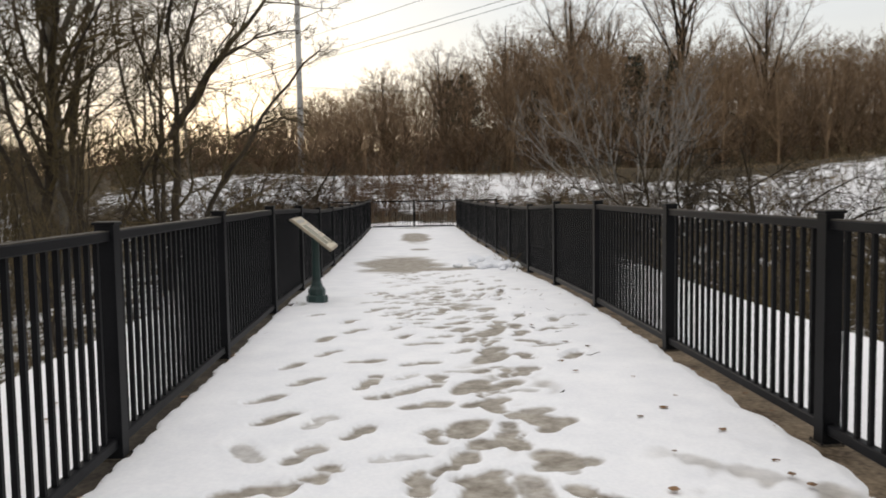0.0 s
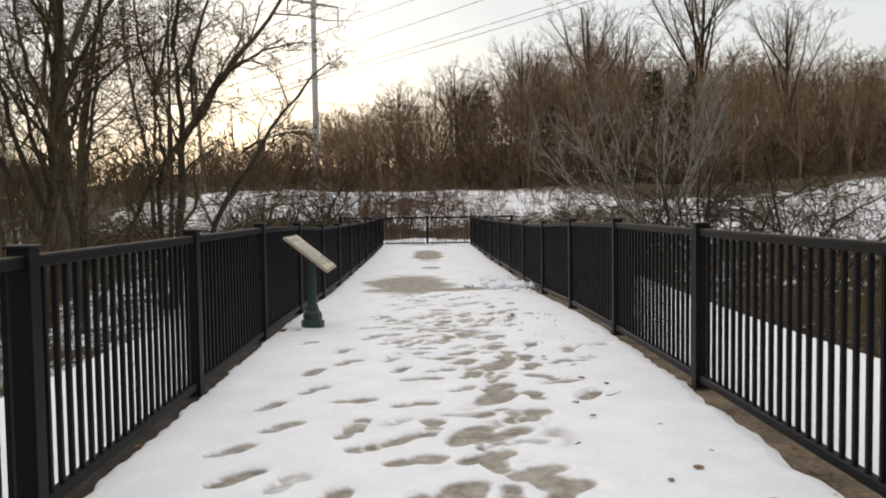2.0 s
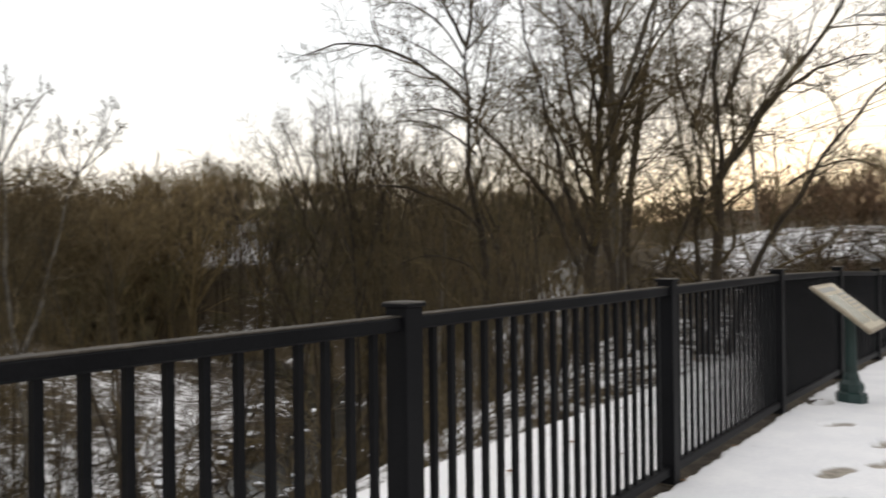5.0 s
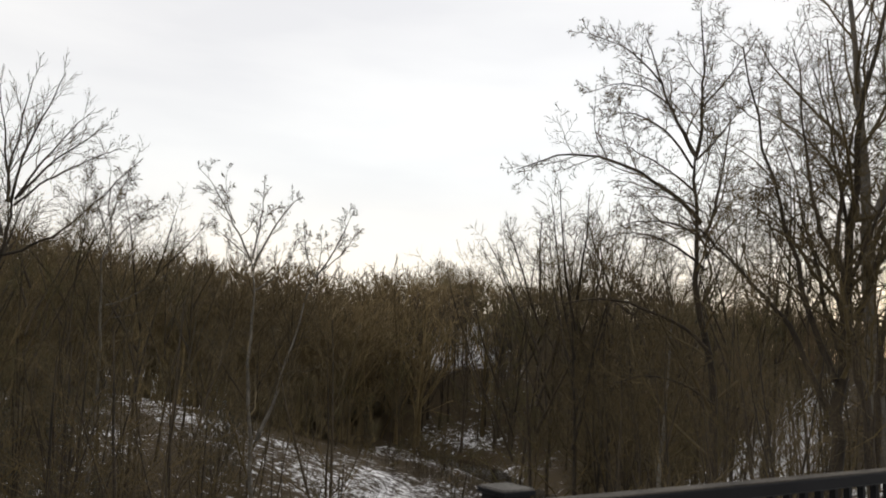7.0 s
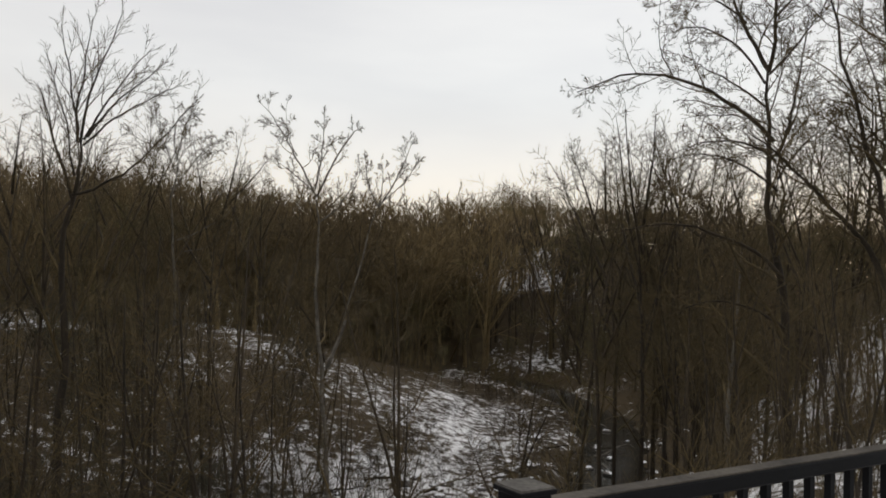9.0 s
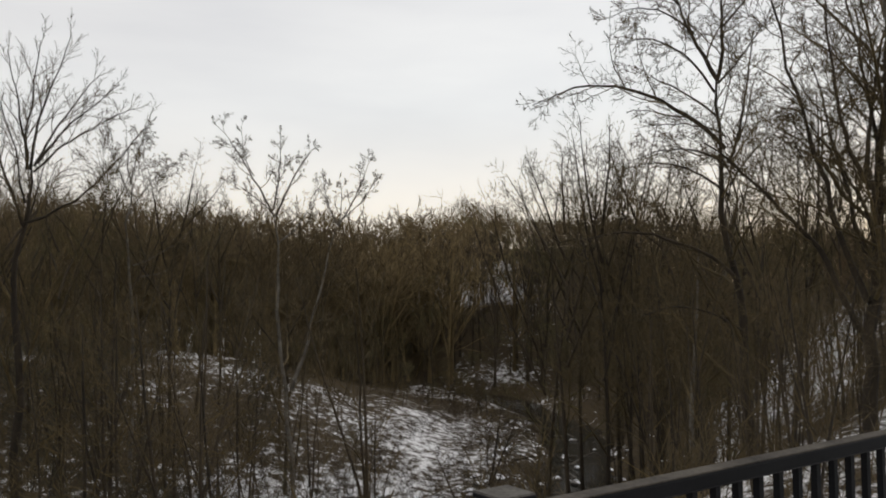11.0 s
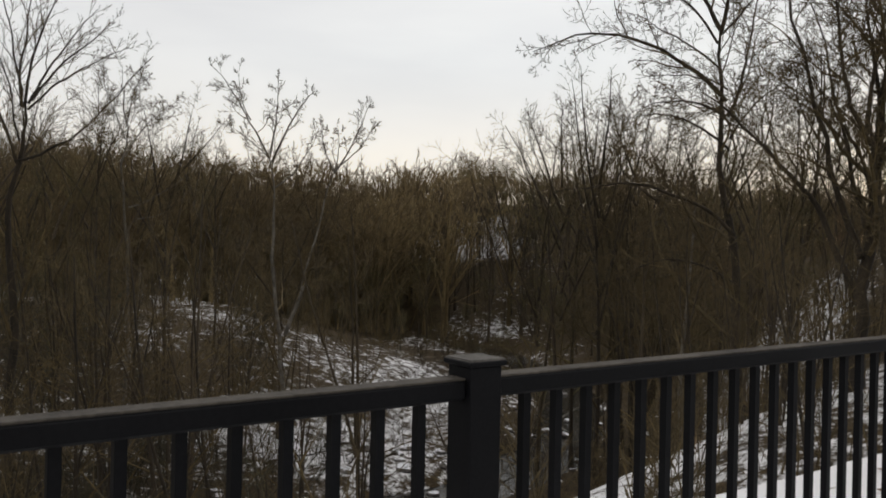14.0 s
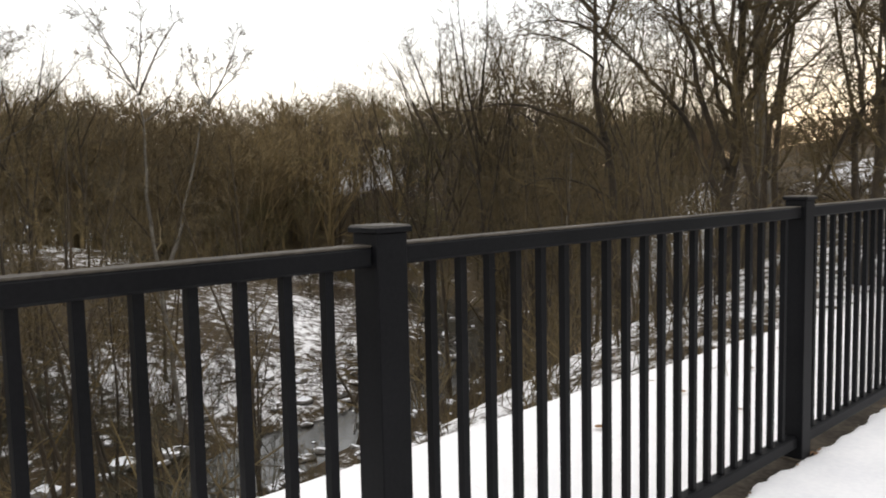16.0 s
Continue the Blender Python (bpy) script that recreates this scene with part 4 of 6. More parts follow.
    # leaning limbs reaching towards the deck
    shaped_tree("bare_tree", "bare tree with dark limbs leaning out over the snowy bank", g, 13, -6.22, 17.02,
                [(-0.20, 0.00, 0.26, 3.70, 0.01, 6.87, 0.0, 0.150), (0.07, 4.15, 0.31, 5.12, 4.40, 10.56, 1.4, 0.110),
                        (0.20, 0.00, 1.03, 3.71, 3.65, 6.31, -1.3, 0.095), (-0.34, 0.00, -0.39, 4.40, -0.48, 6.02, 1.0, 0.085),
                        (0.26, 6.05, 0.71, 7.04, 1.65, 9.85, -0.7, 0.060), (-0.42, 5.61, 0.00, 6.80, 0.25, 9.01, 0.6, 0.050),
                        (-0.41, 5.82, -0.82, 6.60, -0.81, 9.21, -0.6, 0.045), (0.03, 6.73, 0.20, 7.71, 0.63, 10.04, 0.2, 0.070),
                        (1.62, 4.16, 2.54, 4.94, 3.70, 4.55, 0.5, 0.040), (1.07, 5.96, 2.20, 7.01, 3.37, 6.88, -0.6, 0.045)],
                CURLY)
    # crooked tree down the slope
    shaped_tree("bare_tree", "crooked bare tree with a kinked dark trunk", g, 27, -20.07, 25.14,
                [(0.12, 0.00, 0.55, 6.49, -1.57, 10.50, 0.0, 0.150), (-1.57, 10.50, -2.50, 11.01, -3.00, 11.79, -0.2, 0.060),
                        (-1.58, 10.46, -1.04, 11.29, -1.54, 12.17, 0.2, 0.055), (-0.88, 8.83, 0.05, 10.13, -0.50, 11.49, 0.4, 0.050),
                        (-0.32, 7.05, 0.84, 9.34, 1.06, 11.20, -0.7, 0.050)],
                CURLY)
    # pale trunk behind them
    t = tree_thing("sycamore_tree", "tall sycamore with a pale mottled trunk behind the darker trees", g, 14,
                   [((0, 0, 0), (0.0, 0.02, 1), 19, 0.240, 0.029, 0.03), ((0, 0, 8), (0.3, 0.1, 1), 9, 0.112, 0.058, 0.03)],
                   [(12, 0.35, 45, 0.34, 0.45, 7, 0.12, 0.03, 5)] + FINE[1:], PALE_BARK)
    stand(t, -11.6, 23.6)
    t = tree_thing("bare_tree", "slender bare tree with a thin pale trunk", g, 15,
                   [((0, 0, 0), (0.02, 0.0, 1), 8.6, 0.096, 0.043, 0.02)], [(14, 0.3, 45, 0.30, 0.5, 6, 0.16, 0.035, 4)] + FINE[1:3], PALE_BARK)
    stand(t, -15.6, 18.8)
    # dark trunks between
    for seed, x, y, h, r, lean in ((18, -12.6, 26.5, 14, 0.15, 0.04), (20, -24.5, 27.5, 13.5, 0.12, -0.22), (32, -24.5, 25.8, 14.5, 0.11, -0.12), (33, -28.0, 30.0, 14.5, 0.12, -0.12), (29, -10.2, 27.5, 11.5, 0.11, -0.04), (30, -16.5, 25.0, 13.5, 0.13, 0.04), (34, -8.6, 24.0, 10.5, 0.10, 0.03)):
        t = tree_thing("bare_tree", "bare grey-brown tree on the valley slope", g, seed,
                       [((0, 0, 0), (lean, 0.03, 1), h, r * 0.85, 0.045, 0.02), ((0, 0, h * 0.35), (lean + 0.2, -0.2, 1), h * 0.5, r * 0.5, 0.04, 0.03)],
                       [(12, 0.25, 45, 0.30, 0.5, 6, 0.14, 0.03, 4)] + FINE[1:])
        stand(t, x, y)
    # by the creek: forked pale-stemmed tree, tall tree with a fan of limbs, pale trunk with drooping limbs
    shaped_tree("sycamore_tree", "forked bare sycamore with pale stems standing by the creek", g, 21, -30.27, 12.28,
                [(0.51, 0.00, -0.31, 10.21, -0.52, 13.57, 0.0, 0.109), (0.25, 6.45, 1.06, 9.19, 2.08, 13.07, 1.0, 0.088),
                        (-0.52, 13.50, -1.43, 15.49, -2.81, 16.99, -0.6, 0.044), (-0.52, 13.50, -1.49, 14.50, -2.39, 14.89, 0.6, 0.031),
                        (-0.49, 13.64, -0.28, 15.33, -0.24, 16.85, 0.6, 0.044), (-0.43, 13.34, 0.67, 15.61, 1.20, 16.20, -0.5, 0.048),
                        (-0.31, 12.32, 1.32, 13.56, 1.43, 14.91, 0.6, 0.034), (-1.26, 14.99, -1.81, 15.78, -1.76, 17.19, 0.3, 0.027),
                        (2.08, 13.03, 1.46, 14.00, 1.48, 15.21, 0.3, 0.031), (2.08, 13.03, 2.95, 14.13, 3.46, 15.96, -0.4, 0.041),
                        (2.26, 13.30, 3.34, 14.11, 3.69, 15.10, 0.3, 0.027), (2.08, 13.07, 2.42, 14.30, 2.12, 15.06, 0.2, 0.027)],
                KNOBBLY, PALE_BARK, thin=0.0085)
    shaped_tree("bare_tree", "tall bare tree with a fan of straight upright limbs", g, 22, -31.85, 3.11,
                [(-0.12, 0.00, -0.11, 12.28, 0.13, 14.52, 0.0, 0.180), (-0.01, 14.51, -0.07, 15.87, -0.68, 18.58, -0.6, 0.054),
                        (0.01, 14.51, -0.10, 16.30, 0.34, 19.44, 0.9, 0.058), (0.11, 14.52, 0.18, 16.26, 1.32, 19.27, -0.9, 0.058),
                        (0.22, 14.63, 1.02, 16.49, 2.48, 18.58, 1.1, 0.051), (0.32, 14.73, 1.30, 16.53, 2.94, 17.67, -0.9, 0.048),
                        (0.22, 14.42, 1.43, 15.91, 3.58, 17.21, 0.7, 0.044), (-0.13, 12.60, 1.73, 12.79, 4.24, 16.63, -0.9, 0.058),
                        (-0.10, 12.50, -0.58, 14.39, -1.40, 16.59, 0.6, 0.058), (-0.04, 13.30, -0.43, 14.79, -1.11, 17.42, -1.0, 0.041)],
                STRAIGHT, thin=0.009)
    shaped_tree("sycamore_tree", "bare tree with a pale trunk and drooping side limbs", g, 23, -37.02, 7.95,
                [(0.16, 0.00, 0.08, 10.82, -0.14, 16.08, 0.0, 0.098), (0.12, 10.84, 1.30, 11.21, 2.82, 12.65, -0.5, 0.036),
                        (0.46, 10.34, 2.10, 10.62, 2.83, 12.01, 0.4, 0.026), (-0.05, 13.07, 0.97, 15.37, 2.06, 15.70, 0.6, 0.033),
                        (-0.06, 13.82, -0.78, 15.42, -1.02, 16.52, -0.5, 0.033), (-0.06, 14.32, 0.24, 16.03, 0.65, 17.02, 0.5, 0.033)],
                CURLY, PALE_BARK, thin=0.010)


big_trees()


def forked(h, arms, split, r, turn):
    """A trunk that parts into a spreading head of limbs: rows for grow()."""
    stems = [((0, 0, 0), (0.03 * math.sin(turn * 2.1), 0.03 * math.cos(turn * 1.3), 1), h * 0.72, r, 0.03, 0.03)]
    for j in range(arms):
        a = j * 6.28 / arms + turn * 1.1
        up = h * (split * 0.85 + 0.07 * j)
        o = 0.34 + 0.16 * ((j * 7 + int(turn)) % 3)
        stems.append(((0, 0, up), (math.cos(a) * o, math.sin(a) * o, 1), (h - up) * 0.98, r * 0.55, 0.045, 0.03))
    return stems


def shapes_mid(russet):
    """Mid-distance valley trees, 10 m tall: a few shapes, as things to copy."""
    made = []
    for k in range(5):
        stems = forked(10, 5, 0.50 + 0.05 * (k % 3), 0.085 + 0.006 * k, k + 9 * russet)
        made.append(tree_thing("valley_tree", "slender bare tree with russet twigs in the valley woods" if russet else "slender bare brown tree in the valley woods", "valley trees", 40 + k + 9 * russet, stems,
                               [(5, 0.30, 48, 0.46, 0.5, 3, 0.14, 0.05, 3), (7, 0.10, 46, 0.55, 0.6, 1, 0.16, 0.05, 3), (8, 0.08, 46, 0.68, 0.7, 0, 0, 0, 0)], BARK, THICKET if russet else (MOSSY if k % 2 else TWIG), thin=0.0115, sides=5, segs=6))
    return made


def scatter(rng, count, x0, x1, y0, y1, keep, gap):
    """Random places at least gap apart that keep() allows."""
    out = []
    for _ in range(count * 40):
        x, y = rng.uniform(x0, x1), rng.uniform(y0, y1)
        if keep(x, y) and all((x - a) ** 2 + (y - b) ** 2 > gap * gap for a, b in out):
            out.append((x, y))
            if len(out) >= count:
                break
    return out


def valley_ok(x, y):
    d, side = creek_offset(x, y)
    d, side = float(d), float(side)
    if d < 3.5 or x > -17 + 0.1 * y or y < -28:
        return False
    ang = math.degrees(math.atan2(-x, y + 1.1))
    far = math.hypot(x, y + 1.1)
    if 46 < ang < 60 and far < 64 or 60 <= ang < 66 and far < 56 and (math.sin(x * 5.1 + y * 8.3) * 991) % 1 > 0.3:
        return False       # open gravel bar and water
    if 69 < ang < 75.5 and far > 42 and (math.sin(x * 5.1 + y * 8.3) * 991) % 1 > 0.4:
        return False       # snow between the trunks
    return True


def young_shapes():
    """Slim young trees for the near bank, 10 m tall: straight stems, few fine twigs."""
    made = []
    for k in range(4):
        stems = [((0, 0, 0), (0.04 * (k - 1.5), 0.03, 1), 9.6, 0.075, 0.03, 0.03), ((0, 0, 2.5 + 0.6 * k), (0.22, 0.1 * (k - 1.5), 1), 6.0, 0.045, 0.04, 0.03), ((0, 0, 3.2 + 0.4 * k), (-0.2, 0.12, 1), 5.2, 0.04, 0.04, 0.03)]
        made.append(tree_thing("young_tree", "slim young bare tree on the near bank", "young trees on the bank", 140 + k, stems,
                               [(9, 0.3, 42, 0.30, 0.5, 4, 0.14, 0.04, 3), (5, 0.15, 42, 0.45, 0.6, 2, 0.16, 0.04, 3), (3, 0.12, 40, 0.8, 0.8, 0, 0, 0, 0)], BARK, THICKET if k % 2 else TWIG, thin=0.007, sides=6, segs=9))
    return made


def bearing(x, y):
    return math.degrees(math.atan2(-x, y + 1.1))


def valley_trees():
    rng = np.random.default_rng(8)
    shapes = shapes_mid(0) + shapes_mid(1)
    away = lambda x, y: math.hypot(x, y) > 38
    places = scatter(rng, 205, -86, -17, -22, 66, lambda x, y: valley_ok(x, y) and away(x, y), 2.3)
    places += scatter(rng, 14, -74, -40, 30, 66, lambda x, y: 44 < bearing(x, y) < 57 and 64 < math.hypot(x, y) < 86 and float(creek_offset(x, y)[0]) > 4, 1.6)
    places += scatter(rng, 36, -58, -16, 26, 74, lambda x, y: 27 < bearing(x, y) < 43 and away(x, y), 2.0)
    places += scatter(rng, 16, -30, -10, 32, 60, lambda x, y: away(x, y), 2.6)
    for i, (x, y) in enumerate(places):
        z = float(land(x, y)) - 0.2
        size = min(1.7, max(0.26, (canopy(x, y) - z) / 10 * rng.uniform(0.56, 0.80)))
        m = pose(x, y, z, rng.uniform(-4, 4), rng.uniform(-4, 4), rng.uniform(0, 360)) @ Matrix.Scale(size, 4)
        if i < len(shapes):
            shapes[i].matrix_world = m
        else:
            copy_thing(shapes[rng.integers(5) + (5 if rng.uniform() < 0.22 else 0)], m)
    shapes = young_shapes()
    places = scatter(rng, 58, -36, -11, -18, 15, lambda x, y: float(creek_offset(x, y)[0]) > 3.4 and bearing(x, y) > 60 and not away(x, y), 1.5)
    places += scatter(rng, 22, -30, -8, 8, 36, lambda x, y: 26 < bearing(x, y) < 42 and float(creek_offset(x, y)[0]) > 3.4, 2.0)
    places += scatter(rng, 14, -13, -4.9, 4, 17, lambda x, y: 20 < bearing(x, y) < 41 and math.hypot(x, y) > 8.5, 0.7)
    for i, (x, y) in enumerate(places):
        z = float(land(x, y)) - 0.2
        size = min(1.1, max(0.3, (canopy(x, y) + 0.5 - z) / 10 * rng.uniform(0.65, 1.0)))
        m = pose(x, y, z, rng.uniform(-6, 6), rng.uniform(-6, 6), rng.uniform(0, 360)) @ Matrix.Scale(size, 4)
        if i < len(shapes):
            shapes[i].matrix_world = m
        else:
            copy_thing(shapes[rng.integers(4)], m)


valley_trees()

# taller trees that stand out above the valley's roof: bearing to the left of straight ahead, distance, rise of the top over distance
TALL = [(84, 34, 0.16), (80.5, 40, 0.13), (78, 42, 0.145), (75.5, 46, 0.13), (73.7, 44, 0.14), (72, 50, 0.115), (86, 38, 0.15), (82, 46, 0.12), (70.5, 52, 0.095),
        (48, 40, 0.125), (46.5, 38, 0.155), (45.5, 42, 0.175), (44, 36, 0.19), (43, 44, 0.165), (41.5, 40, 0.16), (40, 46, 0.15), (38.5, 42, 0.13), (36.8, 48, 0.12), (35, 44, 0.115),
        (33, 40, 0.10), (31.5, 46, 0.095), (29.5, 42, 0.09), (28, 46, 0.085), (34, 30, 0.16), (31, 33, 0.165), (29, 29, 0.17), (36, 36, 0.15)]


def tall_trees():
    shapes, heights = [], []
    for k in range(4):
        t = tree_thing("tall_tree", "tall slender bare tree with a fine upright crown in the valley", "tall valley trees", 160 + k, forked(15, 6, 0.42 + 0.04 * (k % 3), 0.11, k + 3),
                       [(7, 0.2, 44, 0.34, 0.5, 4, 0.14, 0.05, 3), (6, 0.12, 44, 0.5, 0.6, 2, 0.16, 0.05, 3), (6, 0.1, 42, 0.7, 0.8, 0, 0, 0, 0)], BARK, MOSSY if k % 2 else TWIG, thin=0.009, sides=6, segs=8)
        shapes.append(t)
        heights.append(max(v.co.z for v in t.children[1].data.vertices))
    for i, (turn, far, rise) in enumerate(TALL):
        a = radians(turn)
        x, y = -far * math.sin(a), far * math.cos(a) - 1.1
        z = float(land(x, y)) - 0.2
        m = pose(x, y, z, 0, 0, 77 * i) @ Matrix.Scale((1.66 + far * rise - z) / heights[i % 4], 4)
        if i < 4:
            shapes[i].matrix_world = m
        else:
            copy_thing(shapes[i % 4], m)


tall_trees()


# ---- far woods and brush: one object each ----
def far_shapes(seed, count, thin, kids=4, open_=1.0):
    """Trees 10 m tall for the far woods: upright limbs in a rounded fan of fine twigs."""
    out = []
    for k in range(count):
        stems = [((0, 0, 0), (0.02 * (k % 3 - 1), 0.02, 1), 9.2, 0.12, 0.02, 0.03)]
        for j in range(5):
            a, o = j * 1.257 + k, open_ * (0.20 + 0.09 * ((j * 2 + k) % 4))
            up = 10 * (0.16 + 0.085 * j)
            stems.append(((0, 0, up), (math.cos(a) * o, math.sin(a) * o, 1), (10 - up) * 0.96, 0.055, 0.05, 0.03))
        trunk, crown = grow(seed + k, stems, [(5, 0.12, 34, 0.42, 0.5, 2, 0.10, 0.06, 3), (kids, 0.10, 36, 0.50, 0.6, 1, 0.12, 0.06, 3), (kids + 2, 0.06, 36, 0.75, 0.8, 0, 0, 0, 0)], thin, 4, 4)
        out.append(joined([trunk, crown]))
    return out


def saplings(seed, count, thin, height=3.0, upright=True):
    """Whips and brush, 3 m tall: several stems from the ground."""
    out = []
    for k in range(count):
        rng = np.random.default_rng(seed + k)
        stems = []
        for _ in range(4 if upright else 6):
            a = rng.uniform(0, 6.28)
            out_ = rng.uniform(0.1, 0.35) if upright else rng.uniform(0.5, 1.3)
            ln = height * rng.uniform(0.6, 1.0)
            stems.append(((rng.normal(0, 0.25), rng.normal(0, 0.25), 0), (math.cos(a) * out_, math.sin(a) * out_, 1), ln, 0.016 if upright else 0.012, 0.06 if upright else 0.16, 0.03 if upright else -0.12))
        trunk, crown = grow(seed + 50 + k, stems, [(6, 0.15, 40, 0.45, 0.6, 1, 0.15, 0.05 if upright else -0.05, 3), (5, 0.1, 42, 0.6, 0.8, 0, 0, 0, 0)], thin, 3, 5)
        out.append(joined([trunk, crown]))
    return out


def tangles(seed, count):
    """Heaps of bent, interlaced branches about 2 m high."""
    out = []
    for k in range(count):
        rng = np.random.default_rng(seed + k)
        stems = []
        for _ in range(5):
            a, o = rng.uniform(0, 6.28), rng.uniform(0.5, 1.6)
            stems.append(((rng.normal(0, 0.4), rng.normal(0, 0.4), 0), (math.cos(a) * o, math.sin(a) * o, 1.0), rng.uniform(2.6, 4.2), rng.uniform(0.030, 0.055), 0.20, -0.05))
        trunk, crown = grow(seed + 60 + k, stems, [(7, 0.15, 55, 0.45, 0.6, 3, 0.28, -0.04, 3), (4, 0.1, 50, 0.5, 0.7, 0, 0, 0, 0)], 0.010, 4, 9)
        out.append(joined([trunk, crown]))
    return out


def placed(shape, x, y, z, turn, size, wide=1.0):
    v, q, t = shape
    c, s = math.cos(turn), math.sin(turn)
    w = np.stack([(v[:, 0] * c - v[:, 1] * s) * size * wide + x, (v[:, 0] * s + v[:, 1] * c) * size * wide + y, v[:, 2] * size + z], 1)
    return w, q, t


def spread_out(name, label, category, seed, places, shapes, mat, low, high, wide=1.0, roof=0.0):
    """Many plants in one object. roof: the shapes' height where the skyline sets their size."""
    rng = np.random.default_rng(seed)
    pieces = []
    for x, y in places:
        z, size = float(land(x, y)) - 0.1, rng.uniform(low, high)
        if roof:
            size = min(22 / roof, max(3.5 / roof, (canopy(x, y) - z) / roof * size))
        pieces.append(placed(shapes[rng.integers(len(shapes))], x, y, z, rng.uniform(0, 6.28), size, wide))
    tagged(new(name, solid(name, joined(pieces), mat)), label, category, kind="stuff")


def build_far_woods():
    rng = np.random.default_rng(21)
    shapes, coarse = far_shapes(70, 8, 0.0135), far_shapes(90, 8, 0.019, 4, 1.2)
    hill = scatter(rng, 115, -16, 80, 66, 100, lambda x, y: x < 0.85 * y, 3.0) + scatter(rng, 80, -17, 26, 64, 92, lambda x, y: True, 1.8)
    spread_out("hill_woods", "dense bare brown woods on the hill behind the open ground", "woods", 22, hill + scatter(rng, 66, 24, 72, 60, 86, lambda x, y: x < 0.85 * y, 2.0), shapes, WOODS, 0.56, 0.84, 1.15, roof=10)
    west = scatter(rng, 105, -75, -12, 85, 150, lambda x, y: True, 3.4)
    spread_out("field_edge_woods", "low bare woods behind the snowy field", "woods", 23, west, coarse, WOODS, 0.7, 1.0, 1.3, roof=10)
    def beyond(x, y):
        ang, far = math.degrees(math.atan2(-x, y)), math.hypot(x, y)
        if 43 < ang < 56 and far < 118 and (math.sin(x * 7.7 + y * 3.1) * 991) % 1 > 0.3:
            return False       # open snowy slope among the trunks
        return 22 < ang < 102 and 84 < far < 150 and float(creek_offset(x, y)[0]) > 5
    wide = scatter(rng, 235, -150, -32, -36, 140, beyond, 3.0)
    wide += scatter(rng, 44, -135, -70, 60, 115, lambda x, y: 42 < math.degrees(math.atan2(-x, y)) < 57 and 120 < math.hypot(x, y) < 152, 2.4)
    wide += scatter(rng, 60, -140, -50, 10, 90, lambda x, y: 54 < bearing(x, y) < 80 and 86 < math.hypot(x, y) < 125, 2.4)
    spread_out("valley_far_woods", "bare dark woods on the far side of the valley", "woods", 24, wide, coarse, VALLEY_WOODS, 0.82, 1.06, 1.2, roof=10)
    slim = []
    for k in range(5):
        stems = [((0, 0, 0), (0.03 * (k - 2), 0.02, 1), 9.0, 0.13, 0.02, 0.02)]
        stems += [((0, 0, 5.2 + 0.5 * j), (0.35 * math.cos(2.4 * j + k), 0.35 * math.sin(2.4 * j + k), 1), 4.2 - 0.4 * j, 0.05, 0.05, 0.03) for j in range(5)]
        trunk, crown = grow(110 + k, stems, [(5, 0.12, 36, 0.45, 0.5, 2, 0.10, 0.06, 3), (4, 0.1, 36, 0.5, 0.6, 1, 0.12, 0.06, 3), (6, 0.06, 36, 0.75, 0.8, 0, 0, 0, 0)], 0.016, 5, 4)
        slim.append(joined([trunk, crown]))
    rows = scatter(rng, 50, -112, -56, 52, 100, lambda x, y: 42 < bearing(x, y) < 58 and 86 < math.hypot(x, y) < 122, 1.8)
    spread_out("slope_woods", "slim dark trunks standing in snow on the far slope", "woods", 26, rows, slim, BARK, 0.6, 0.82, roof=9)
    dome = [(-118 + rng.uniform(-9, 9), 91 + rng.uniform(-9, 9)) for _ in range(12)]
    spread_out("round_grove", "grove of taller rounded bare trees on the far ridge", "woods", 25, dome, shapes, VALLEY_WOODS, 0.82, 1.02, 1.25)


build_far_woods()


def tufts(seed, count, height, blades=34):
    """Dry grass: arching blades from one root."""
    out = []
    for k in range(count):
        rng = np.random.default_rng(seed + k)
        base = rng.normal(0, 0.10, (blades, 3)) * np.array((1, 1, 0))
        way = rng.normal(0, 0.45, (blades, 3))
        way[:, 2] = 1.0
        out.append(spikes(base, unit(way), height * rng.uniform(0.4, 1.0, blades), np.full(blades, 0.009), rng))
    return out


